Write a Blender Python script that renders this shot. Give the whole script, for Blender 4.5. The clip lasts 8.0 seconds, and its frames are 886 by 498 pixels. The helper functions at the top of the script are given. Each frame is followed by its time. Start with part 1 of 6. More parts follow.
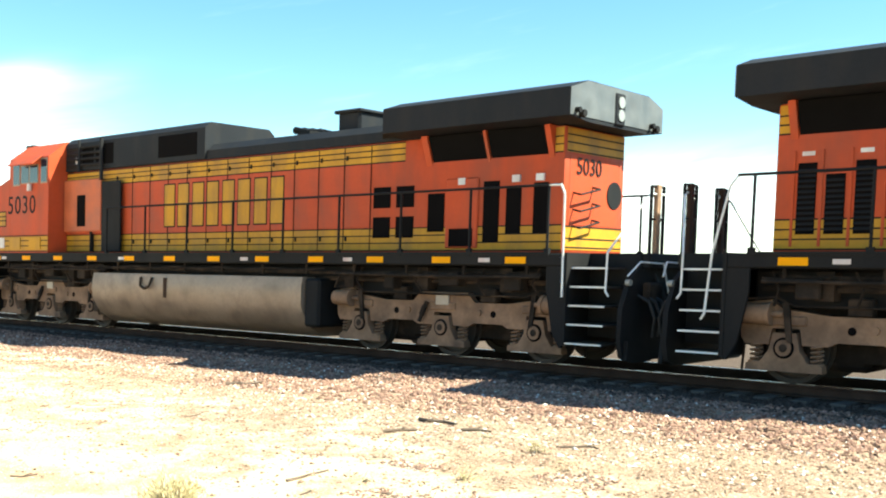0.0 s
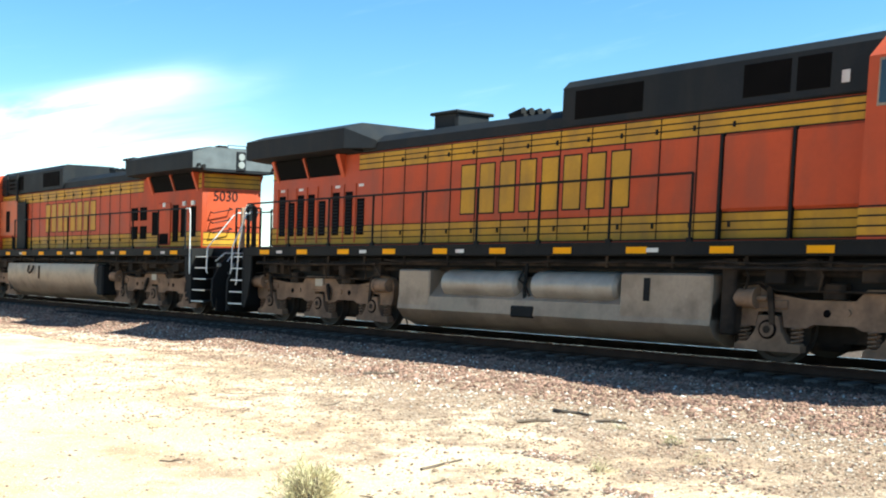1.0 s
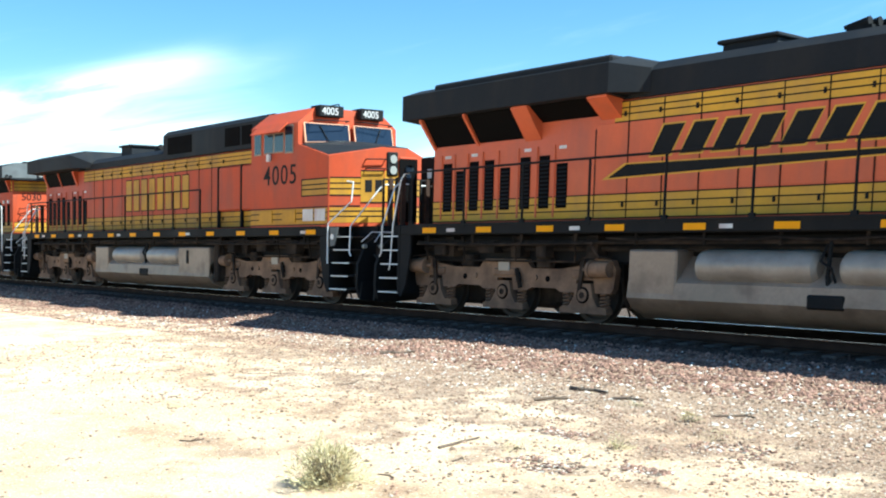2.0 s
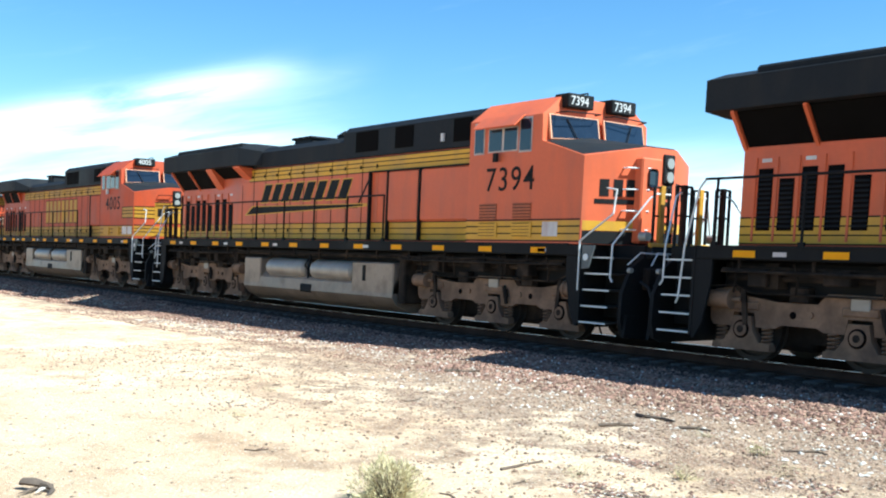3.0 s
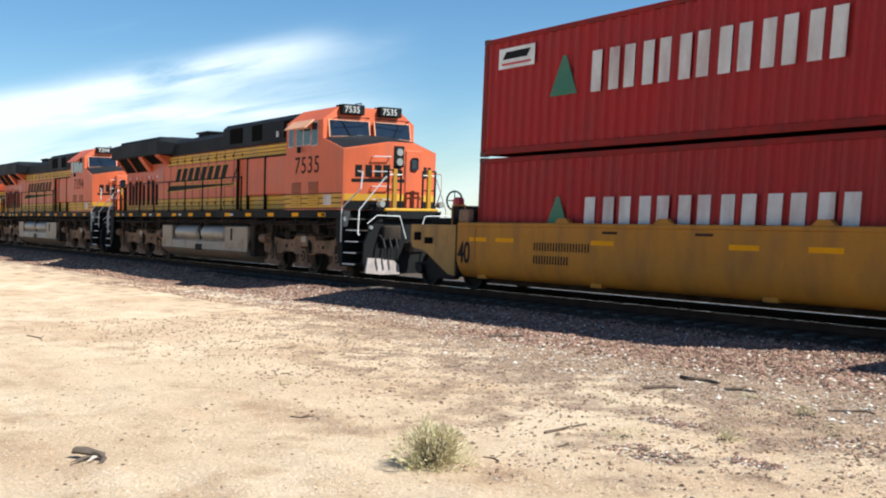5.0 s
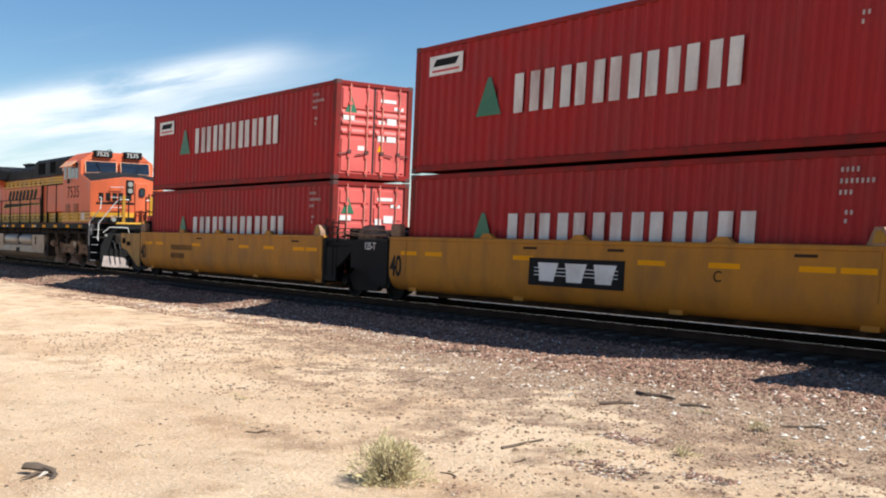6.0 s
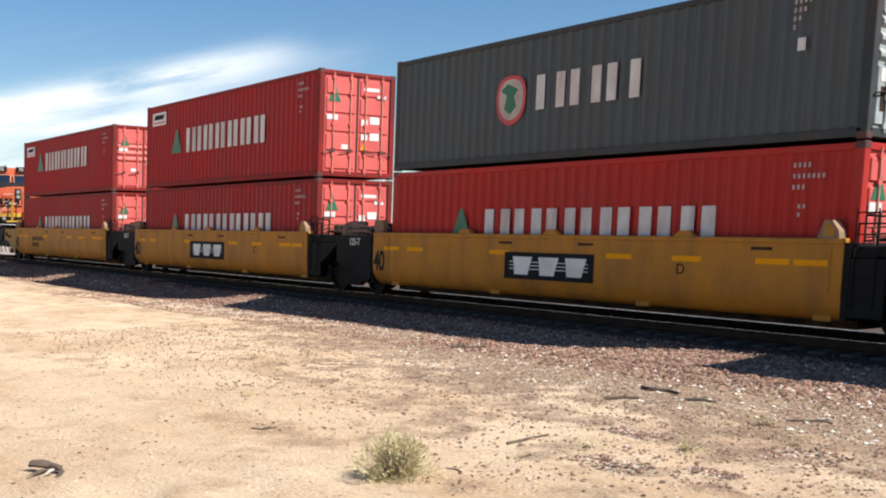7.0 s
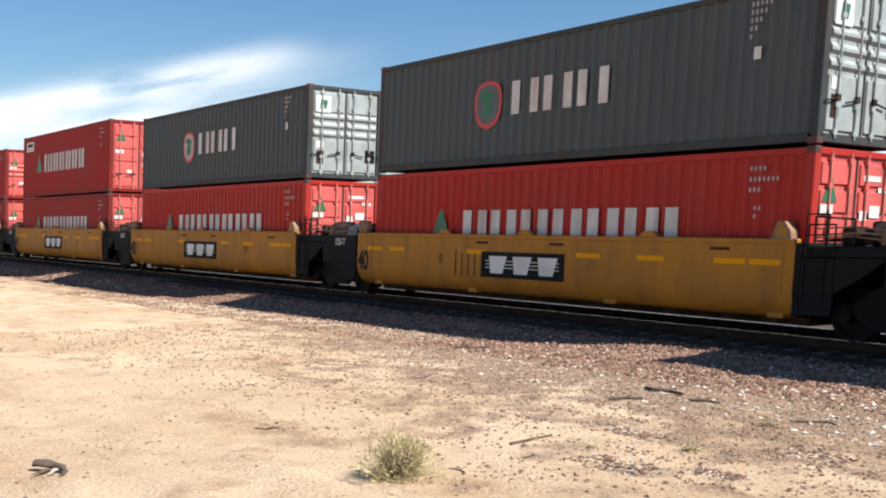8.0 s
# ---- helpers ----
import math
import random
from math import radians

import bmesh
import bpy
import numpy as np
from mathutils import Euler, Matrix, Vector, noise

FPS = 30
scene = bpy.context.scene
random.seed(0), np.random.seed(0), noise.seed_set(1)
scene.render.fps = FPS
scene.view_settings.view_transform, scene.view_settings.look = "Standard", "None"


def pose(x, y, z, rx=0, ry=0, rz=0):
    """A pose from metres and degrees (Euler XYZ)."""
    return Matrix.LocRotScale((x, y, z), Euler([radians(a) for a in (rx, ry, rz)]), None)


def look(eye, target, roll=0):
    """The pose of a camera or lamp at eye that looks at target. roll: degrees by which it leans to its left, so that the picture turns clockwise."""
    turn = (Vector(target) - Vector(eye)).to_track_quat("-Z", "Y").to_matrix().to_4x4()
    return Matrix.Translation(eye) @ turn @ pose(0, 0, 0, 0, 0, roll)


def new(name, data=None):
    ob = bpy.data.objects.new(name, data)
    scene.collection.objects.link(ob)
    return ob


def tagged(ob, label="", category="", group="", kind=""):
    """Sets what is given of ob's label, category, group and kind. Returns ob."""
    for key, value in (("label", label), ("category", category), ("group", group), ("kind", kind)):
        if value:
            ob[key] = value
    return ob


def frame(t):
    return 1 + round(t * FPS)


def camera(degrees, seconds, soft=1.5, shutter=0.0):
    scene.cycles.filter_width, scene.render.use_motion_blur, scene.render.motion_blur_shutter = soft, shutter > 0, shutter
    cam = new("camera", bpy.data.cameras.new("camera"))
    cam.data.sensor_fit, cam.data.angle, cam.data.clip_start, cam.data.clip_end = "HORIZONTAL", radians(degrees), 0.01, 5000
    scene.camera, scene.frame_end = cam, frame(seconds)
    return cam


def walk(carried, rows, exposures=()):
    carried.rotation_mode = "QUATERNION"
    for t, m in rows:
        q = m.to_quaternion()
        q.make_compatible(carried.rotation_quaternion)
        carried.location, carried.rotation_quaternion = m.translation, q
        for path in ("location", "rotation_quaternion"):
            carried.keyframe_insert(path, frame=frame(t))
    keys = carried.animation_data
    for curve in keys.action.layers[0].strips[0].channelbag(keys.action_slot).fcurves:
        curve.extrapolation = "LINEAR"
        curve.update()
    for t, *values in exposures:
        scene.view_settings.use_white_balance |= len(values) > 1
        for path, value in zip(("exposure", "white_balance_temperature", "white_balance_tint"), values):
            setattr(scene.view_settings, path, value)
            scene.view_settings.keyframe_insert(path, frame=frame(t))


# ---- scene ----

# ---------------------------------------------------------------- camera
EYE = (0.0, -15.34, 1.60)


def aim(yaw, pitch, roll):
    """Camera pose at the eye: degrees left of +Y, up, and lean."""
    y, p = radians(yaw), radians(pitch)
    way = (-math.sin(y) * math.cos(p), math.cos(y) * math.cos(p), math.sin(p))
    return look(EYE, tuple(a + 10 * b for a, b in zip(EYE, way)), roll)


AIM = [(0.0, 40.59, 1.02, 0.64), (0.5, 47.69, 1.32, 0.7), (1.0, 48.08, 0.49, 0.12), (1.5, 47.87, 0.09, -0.29),
       (1.7, 48.2, -0.29, -0.45), (2.8, 51.34, -0.94, 0.72), (3.0, 52.63, 0.28, 1.6), (3.5, 57.74, 0.78, 1.4),
       (4.0, 57.83, 0.12, 1.52), (4.5, 56.62, -1.11, 0.3), (4.7, 56.04, -1.37, 0.28), (5.8, 52.61, -1.11, 0.9),
       (6.0, 52.67, -0.73, 0.95), (6.5, 52.73, -1.16, 0.44), (7.0, 52.9, -0.97, 0.62), (7.5, 53.65, -0.65, 0.65),
       (8.0, 53.13, -0.94, 0.69)]
cam = camera(46.1, 8.0, soft=2.0, shutter=1.0)
# a phone's sensor reads the picture from top to bottom, so that what passes fast leans
scene.cycles.rolling_shutter_type, scene.cycles.rolling_shutter_duration = "TOP", 0.02
walk(cam, [(t, aim(a, b, c)) for t, a, b, c in AIM],
     exposures=[(0.0, 1.92, 6600, -7), (0.5, 1.60, 6200, -7), (1.0, 1.48, 5850, -7), (1.5, 1.45, 5680, -6), (3.0, 1.22, 5380, -4), (3.5, 1.06, 5380, -3),
                (4.5, 0.80, 5680, 0), (6.0, 0.64, 6250, 8), (8.0, 0.68, 6350, 9)])

# ---------------------------------------------------------------- light
SUN_WAY = Vector((4.5, 2.55, 6.0)).normalized()      # towards the sun
world = bpy.data.worlds.new("sky")
scene.world = world
world.use_nodes = True
wn, wl = world.node_tree.nodes, world.node_tree.links
wn.clear()


def wnode(kind, **kw):
    n = wn.new(kind)
    for k, v in kw.items():
        n.inputs[k].default_value = v
    return n


def wmath(op, a, b=None, c=None):
    n = wn.new("ShaderNodeMath")
    n.operation = op
    for i, v in enumerate((a, b, c)):
        if v is None:
            continue
        if isinstance(v, (int, float)):
            n.inputs[i].default_value = v
        else:
            wl.new(v, n.inputs[i])
    return n.outputs[0]


sky = wn.new("ShaderNodeTexSky")
sky.sky_type, sky.sun_disc = "NISHITA", False
sky.sun_elevation = math.asin(SUN_WAY.z)
sky.sun_rotation = math.atan2(SUN_WAY.x, SUN_WAY.y)
sky.air_density, sky.dust_density, sky.ozone_density = 1.0, 0.15, 2.5
coord = wn.new("ShaderNodeTexCoord")
sep = wn.new("ShaderNodeSeparateXYZ")
wl.new(coord.outputs["Generated"], sep.inputs[0])
az = wmath("MULTIPLY", wmath("ARCTAN2", wmath("MULTIPLY", sep.outputs[0], -1.0), sep.outputs[1]), 57.29578)
el = wmath("MULTIPLY", wmath("ARCSINE", sep.outputs[2]), 57.29578)
# cirrus: drawn-out noise in azimuth and height
flat = wn.new("ShaderNodeCombineXYZ")
wl.new(wmath("MULTIPLY", az, 0.055), flat.inputs[0])
wl.new(wmath("ADD", wmath("MULTIPLY", el, 0.35), wmath("MULTIPLY", az, 0.07)), flat.inputs[1])
wisps = wnode("ShaderNodeTexNoise", Scale=2.2, Detail=9.0, Roughness=0.58, Distortion=0.35)
wl.new(flat.outputs[0], wisps.inputs["Vector"])
wisp = wisps.outputs["Fac"]


def bump_at(value, centre, width):
    """1 at the centre, falling off to both sides."""
    d = wmath("DIVIDE", wmath("SUBTRACT", value, centre), width)
    return wmath("POWER", 2.718, wmath("MULTIPLY", wmath("MULTIPLY", d, d), -1.0))


def ramp(value, lo, hi):
    n = wn.new("ShaderNodeMapRange")
    n.interpolation_type = "SMOOTHSTEP"
    n.inputs[1].default_value, n.inputs[2].default_value = lo, hi
    wl.new(value, n.inputs[0])
    return n.outputs[0]


# a long streak that rises to a thin tip, veil below it, and a low bank of haze
line = wmath("SUBTRACT", 9.7, wmath("MULTIPLY", wmath("SUBTRACT", az, 62.0), 0.245))
streak = wmath("MULTIPLY", bump_at(wmath("SUBTRACT", el, line), -0.3, 0.75), ramp(az, 59.0, 66.0))
under = wmath("MULTIPLY", ramp(wmath("SUBTRACT", line, el), -0.4, 1.2), ramp(az, 55.0, 68.0))
second = wmath("MULTIPLY", bump_at(wmath("SUBTRACT", el, wmath("SUBTRACT", 5.9, wmath("MULTIPLY", wmath("SUBTRACT", az, 62.0), 0.06))), 0.0, 0.55), ramp(az, 54.0, 68.0))
bank = wmath("MULTIPLY", bump_at(el, 3.6, 2.0), wmath("MULTIPLY", ramp(az, 10.0, 30.0), wmath("SUBTRACT", 1.0, ramp(az, 44.0, 56.0))))
low = wmath("MULTIPLY", bump_at(el, 0.0, 2.6), ramp(az, 0.0, 40.0))
veil = wmath("MULTIPLY", wmath("ADD", wmath("ADD", wmath("MULTIPLY", streak, 1.0), wmath("MULTIPLY", under, 0.55)),
                               wmath("ADD", wmath("ADD", wmath("MULTIPLY", second, 0.6), wmath("MULTIPLY", bank, 0.95)), wmath("MULTIPLY", low, 0.5))),
             ramp(wisp, 0.18, 0.62))
thin = wmath("MULTIPLY", ramp(wisp, 0.55, 0.9), 0.10)
cover = wmath("MINIMUM", wmath("ADD", veil, thin), 0.92)
mixed = wn.new("ShaderNodeMix")
mixed.data_type = "RGBA"
wl.new(cover, mixed.inputs[0])
deep = wnode("ShaderNodeHueSaturation", Saturation=1.2, Value=1.0)
wl.new(sky.outputs[0], deep.inputs["Color"])
wl.new(deep.outputs[0], mixed.inputs[6])
mixed.inputs[7].default_value = (9.3, 9.6, 9.9, 1)
back = wnode("ShaderNodeBackground", Strength=0.074)
wl.new(mixed.outputs[2], back.inputs[0])
wout = wn.new("ShaderNodeOutputWorld")
wl.new(back.outputs[0], wout.inputs[0])

sun = new("sun", bpy.data.lights.new("sun", "SUN"))
sun.data.energy, sun.data.angle, sun.data.color = 5.0, radians(0.53), (1.0, 0.95, 0.87)
sun.matrix_world = look(tuple(SUN_WAY * 60), (0, 0, 0))

# ---------------------------------------------------------------- materials
MATS = {}


def mat(name, colour, rough=0.6, metal=0.0, var=0.25, scale=3.0, fine=40.0, bump=0.15, dirt=None, dirt_amount=0.4,
        streaks=False, per_object=0.0, per_island=0.0, coat=0.0, bump_scale=60.0, bump_dist=0.004, shine=0.5):
    """A worn surface: base colour varied at two scales, a dirt tone in patches or streaks, fine relief."""
    m = bpy.data.materials.new(name)
    m.use_nodes = True
    n, l = m.node_tree.nodes, m.node_tree.links
    b = n["Principled BSDF"]
    b.inputs["Roughness"].default_value, b.inputs["Metallic"].default_value = rough, metal
    b.inputs["Coat Weight"].default_value = coat
    b.inputs["Specular IOR Level"].default_value = shine
    tc = n.new("ShaderNodeTexCoord")
    mp = n.new("ShaderNodeMapping")
    l.new(tc.outputs["Object"], mp.inputs[0])
    big = n.new("ShaderNodeTexNoise")
    big.inputs["Scale"].default_value, big.inputs["Detail"].default_value = scale, 6.0
    l.new(mp.outputs[0], big.inputs["Vector"])
    small = n.new("ShaderNodeTexNoise")
    small.inputs["Scale"].default_value, small.inputs["Detail"].default_value = fine, 5.0
    l.new(mp.outputs[0], small.inputs["Vector"])

    def mix(fac, a, bcol, blend="MIX"):
        k = n.new("ShaderNodeMix")
        k.data_type, k.blend_type = "RGBA", blend
        for i, v in ((0, fac), (6, a), (7, bcol)):
            if isinstance(v, (int, float)):
                k.inputs[i].default_value = v
            elif isinstance(v, tuple):
                k.inputs[i].default_value = (*v[:3], 1)
            else:
                l.new(v, k.inputs[i])
        return k.outputs[2]

    def rng(v, lo, hi, a=0.0, z=1.0):
        k = n.new("ShaderNodeMapRange")
        for i, x in enumerate((lo, hi, a, z)):
            k.inputs[i + 1].default_value = x
        l.new(v, k.inputs[0])
        return k.outputs[0]

    light = tuple(min(1.0, c * (1 + var)) for c in colour)
    dark = tuple(c * (1 - var) for c in colour)
    col = mix(rng(big.outputs["Fac"], 0.3, 0.7), dark, light)
    col = mix(rng(small.outputs["Fac"], 0.35, 0.65, 0.0, 0.35 * min(1, var * 3)), col, tuple(c * 0.6 for c in colour))
    if dirt:
        dn = n.new("ShaderNodeTexNoise")
        dn.inputs["Scale"].default_value, dn.inputs["Detail"].default_value = 2.4, 5.0
        dm = n.new("ShaderNodeMapping")
        dm.inputs["Scale"].default_value = (1.1, 1.1, 0.3) if streaks else (1, 1, 1)
        l.new(tc.outputs["Object"], dm.inputs[0])
        l.new(dm.outputs[0], dn.inputs["Vector"])
        col = mix(rng(dn.outputs["Fac"], 0.45, 0.75, 0.0, dirt_amount), col, dirt)
    if per_object:
        oi = n.new("ShaderNodeObjectInfo")
        col = mix(rng(oi.outputs["Random"], 0, 1, 0.0, per_object), col, tuple(c * 0.45 for c in colour))
    if per_island:
        ge = n.new("ShaderNodeNewGeometry")
        col = mix(rng(ge.outputs["Random Per Island"], 0, 1, 0.0, per_island), col, tuple(c * 0.25 for c in colour))
    l.new(col, b.inputs["Base Color"])
    rv = rng(big.outputs["Fac"], 0.3, 0.7, max(0.03, rough - 0.1), min(1, rough + 0.12))
    l.new(rv, b.inputs["Roughness"])
    if bump:
        bn = n.new("ShaderNodeTexNoise")
        bn.inputs["Scale"].default_value, bn.inputs["Detail"].default_value = bump_scale, 4.0
        l.new(mp.outputs[0], bn.inputs["Vector"])
        bp = n.new("ShaderNodeBump")
        bp.inputs["Strength"].default_value, bp.inputs["Distance"].default_value = bump, bump_dist
        l.new(bn.outputs["Fac"], bp.inputs["Height"])
        l.new(bp.outputs[0], b.inputs["Normal"])
    MATS[name] = m
    return m


ORANGE = mat("orange_paint", shine=0.28, colour=(0.60, 0.122, 0.046), rough=0.5, var=0.10, scale=0.7, fine=14, dirt=(0.30, 0.10, 0.06), dirt_amount=0.45, streaks=True, bump=0.04)
OLDORANGE = mat("weathered_orange_paint", shine=0.22, colour=(0.425, 0.064, 0.02), rough=0.6, var=0.14, scale=0.8, fine=12, dirt=(0.20, 0.06, 0.035), dirt_amount=0.6, streaks=True, bump=0.05)
OLDYELLOW = mat("weathered_yellow_paint", shine=0.22, colour=(0.47, 0.24, 0.02), rough=0.6, var=0.16, scale=1.2, fine=16, dirt=(0.20, 0.11, 0.035), dirt_amount=0.65, streaks=True, bump=0.05)
YELLOW = mat("yellow_paint", shine=0.28, colour=(0.62, 0.33, 0.027), rough=0.55, var=0.12, scale=1.2, fine=20, dirt=(0.34, 0.2, 0.06), dirt_amount=0.5, streaks=True, bump=0.04)
BLACK = mat("black_paint", shine=0.16, colour=(0.0105, 0.0105, 0.011), rough=0.72, var=0.3, scale=1.0, fine=20, dirt=(0.022, 0.019, 0.017), dirt_amount=0.4, streaks=True, bump=0.05)
ROOFBLACK = mat("weathered_black_roof", shine=0.12, colour=(0.015, 0.0165, 0.0195), rough=0.65, var=0.25, scale=0.8, fine=18, dirt=(0.03, 0.027, 0.024), dirt_amount=0.5, streaks=True, bump=0.06)
# near-black; on vents, screens, holes and gaps it stands for the shade inside
DARK = mat("near_black_opening_shade", (0.005, 0.0045, 0.0045), 0.85, var=0.3, bump=0.0, shine=0.04)
WHITE = mat("white_paint", (0.72, 0.72, 0.70), 0.5, var=0.08, fine=25, dirt=(0.4, 0.36, 0.3), dirt_amount=0.5, bump=0.03)
DULLWHITE = mat("faded_white_paint", (0.62, 0.60, 0.57), 0.6, var=0.12, scale=2.0, fine=12, dirt=(0.3, 0.12, 0.1), dirt_amount=0.65, streaks=True, bump=0.03)
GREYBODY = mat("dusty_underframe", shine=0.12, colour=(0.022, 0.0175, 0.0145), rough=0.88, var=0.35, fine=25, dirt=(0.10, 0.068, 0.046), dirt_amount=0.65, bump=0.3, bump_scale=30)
TRUCK = mat("dusty_cast_steel", shine=0.15, colour=(0.245, 0.152, 0.096), rough=0.9, var=0.3, fine=18, dirt=(0.07, 0.05, 0.04), dirt_amount=0.75, bump=0.3, bump_scale=35)
TANK = mat("dusty_tank_steel", shine=0.3, colour=(0.28, 0.215, 0.16), rough=0.45, metal=0.25, var=0.25, scale=1.0, fine=16, dirt=(0.16, 0.115, 0.085), dirt_amount=0.85, bump=0.08)
SILVER = mat("grey_air_reservoir", (0.32, 0.275, 0.225), 0.42, metal=0.2, var=0.15, fine=18, dirt=(0.14, 0.11, 0.09), dirt_amount=0.5, bump=0.05)
STEEL = mat("wheel_steel", (0.045, 0.034, 0.027), 0.7, metal=0.15, var=0.3, bump=0.1)
RAILTOP = mat("polished_rail_steel", (0.5, 0.48, 0.46), 0.25, metal=1.0, var=0.1, bump=0.02)
RUST = mat("rusty_rail_steel", shine=0.1, colour=(0.05, 0.03, 0.022), rough=0.9, var=0.35, bump=0.2)
RED = mat("red_container_paint", shine=0.25, colour=(0.34, 0.018, 0.018), rough=0.6, var=0.12, scale=0.6, fine=16, dirt=(0.24, 0.035, 0.03), dirt_amount=0.6, streaks=True, bump=0.04)
BRIGHTRED = mat("bright_red_container_paint", shine=0.25, colour=(0.42, 0.023, 0.015), rough=0.6, var=0.10, scale=0.6, fine=16, dirt=(0.36, 0.04, 0.03), dirt_amount=0.5, streaks=True, bump=0.04)
# red for the door ends, with the sun's brightness put into the colour
LITRED = mat("sunlit_red_door_paint", (0.62, 0.105, 0.09), 0.55, var=0.12, scale=1.0, fine=16, dirt=(0.4, 0.06, 0.05), dirt_amount=0.5, streaks=True, bump=0.04)
ROOFGREY = mat("grey_paint_and_sunlit_roof_end", (0.10, 0.108, 0.11), 0.55, var=0.2, dirt=(0.05, 0.045, 0.04), dirt_amount=0.4, bump=0.05)
GREY = mat("slate_grey_container_paint", shine=0.3, colour=(0.072, 0.086, 0.092), rough=0.6, var=0.14, scale=0.6, fine=16, dirt=(0.10, 0.085, 0.066), dirt_amount=0.6, streaks=True, bump=0.04)
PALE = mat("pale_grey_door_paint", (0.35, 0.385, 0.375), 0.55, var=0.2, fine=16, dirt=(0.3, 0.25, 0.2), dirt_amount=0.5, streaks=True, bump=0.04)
GREEN = mat("green_sign_paint", (0.02, 0.14, 0.07), 0.5, var=0.12, dirt=(0.12, 0.16, 0.1), dirt_amount=0.4, bump=0.02)
SIGNRED = mat("red_sign_paint", (0.5, 0.05, 0.05), 0.5, var=0.1, bump=0.02)
RUSTTAN = mat("sunlit_rusty_steel", (0.30, 0.18, 0.11), 0.85, var=0.4, fine=14, dirt=(0.07, 0.045, 0.035), dirt_amount=0.7, bump=0.2)
GRIMYGREY = mat("grimy_grey_frame_paint", shine=0.2, colour=(0.052, 0.058, 0.06), rough=0.7, var=0.25, scale=1.2, fine=10, dirt=(0.085, 0.055, 0.04), dirt_amount=0.6, streaks=True, bump=0.1)
GRIMYRED = mat("grimy_red_frame_paint", shine=0.2, colour=(0.24, 0.018, 0.015), rough=0.7, var=0.25, scale=1.2, fine=10, dirt=(0.09, 0.025, 0.018), dirt_amount=0.75, streaks=True, bump=0.1)
MARKING = mat("faded_marking_paint", (0.44, 0.36, 0.33), 0.6, var=0.25, fine=25, bump=0.0)
# paler than the doors: the bars' sunlit edges are put into this tone
PEACHBAR = mat("sunlit_worn_salmon_bar_paint", (0.66, 0.27, 0.2), 0.5, var=0.2, fine=10, dirt=(0.3, 0.1, 0.07), dirt_amount=0.6, bump=0.04)
PEACH = mat("faded_peach_paint", (0.72, 0.36, 0.20), 0.55, var=0.1, bump=0.04)
LOUVRE = mat("dirty_orange_louvre", (0.42, 0.10, 0.035), 0.6, var=0.2, bump=0.04)
CASTING = mat("grimy_corner_casting", (0.10, 0.035, 0.03), 0.7, var=0.3, bump=0.1)
WELLY = mat("dull_yellow_wellcar_paint", shine=0.25, colour=(0.44, 0.19, 0.022), rough=0.65, var=0.14, scale=0.7, fine=14, dirt=(0.20, 0.10, 0.035), dirt_amount=0.6, streaks=True, bump=0.05)
WELLDIRTY = mat("dusty_faded_yellow_paint", shine=0.2, colour=(0.40, 0.23, 0.075), rough=0.75, var=0.2, scale=1.4, fine=12, dirt=(0.16, 0.10, 0.06), dirt_amount=0.7, streaks=True, bump=0.08)
AMBER = mat("amber_reflector", (0.80, 0.34, 0.004), 0.6, var=0.06, bump=0.0, shine=0.08)
GLASS = mat("dark_window_glass", (0.012, 0.018, 0.03), 0.06, var=0.1, bump=0.0, coat=0.15)
LENS = mat("lamp_lens", (0.26, 0.26, 0.24), 0.15, var=0.05, bump=0.0)
RUBBER = mat("air_hose_rubber", (0.015, 0.015, 0.015), 0.7, bump=0.05)
SAND = mat("dry_tumbleweed_green", (0.62, 0.53, 0.29), 0.9, var=0.15, per_island=0.35, bump=0.0)
TWIG = mat("dry_twig_wood", (0.12, 0.085, 0.06), 0.9, var=0.35, bump=0.2)
STONE = mat("ballast_stone", shine=0.1, colour=(0.40, 0.236, 0.172), rough=0.9, var=0.2, per_island=0.95, bump=0.1)
DARKSTONE = mat("dark_ballast_stone", shine=0.1, colour=(0.10, 0.068, 0.054), rough=0.9, var=0.25, per_island=0.8, bump=0.1)
CHIP = mat("bright_stone_chip", shine=0.2, colour=(0.78, 0.69, 0.59), rough=0.75, var=0.15, per_island=0.4, bump=0.05)
CLOD = mat("sandy_clod", (0.64, 0.47, 0.29), 0.95, var=0.2, per_island=0.5, bump=0.2)
PALESTONE = mat("desert_pebble", (0.47, 0.31, 0.20), 0.9, var=0.2, per_island=0.9, bump=0.1)
SLEEPER = mat("old_timber_sleeper", (0.10, 0.075, 0.06), 0.9, var=0.35, bump=0.3, per_object=0.4)
HILL = mat("hazy_desert_hill", (0.47, 0.49, 0.55), 1.0, var=0.15, scale=0.004, fine=0.02, bump=0.0)


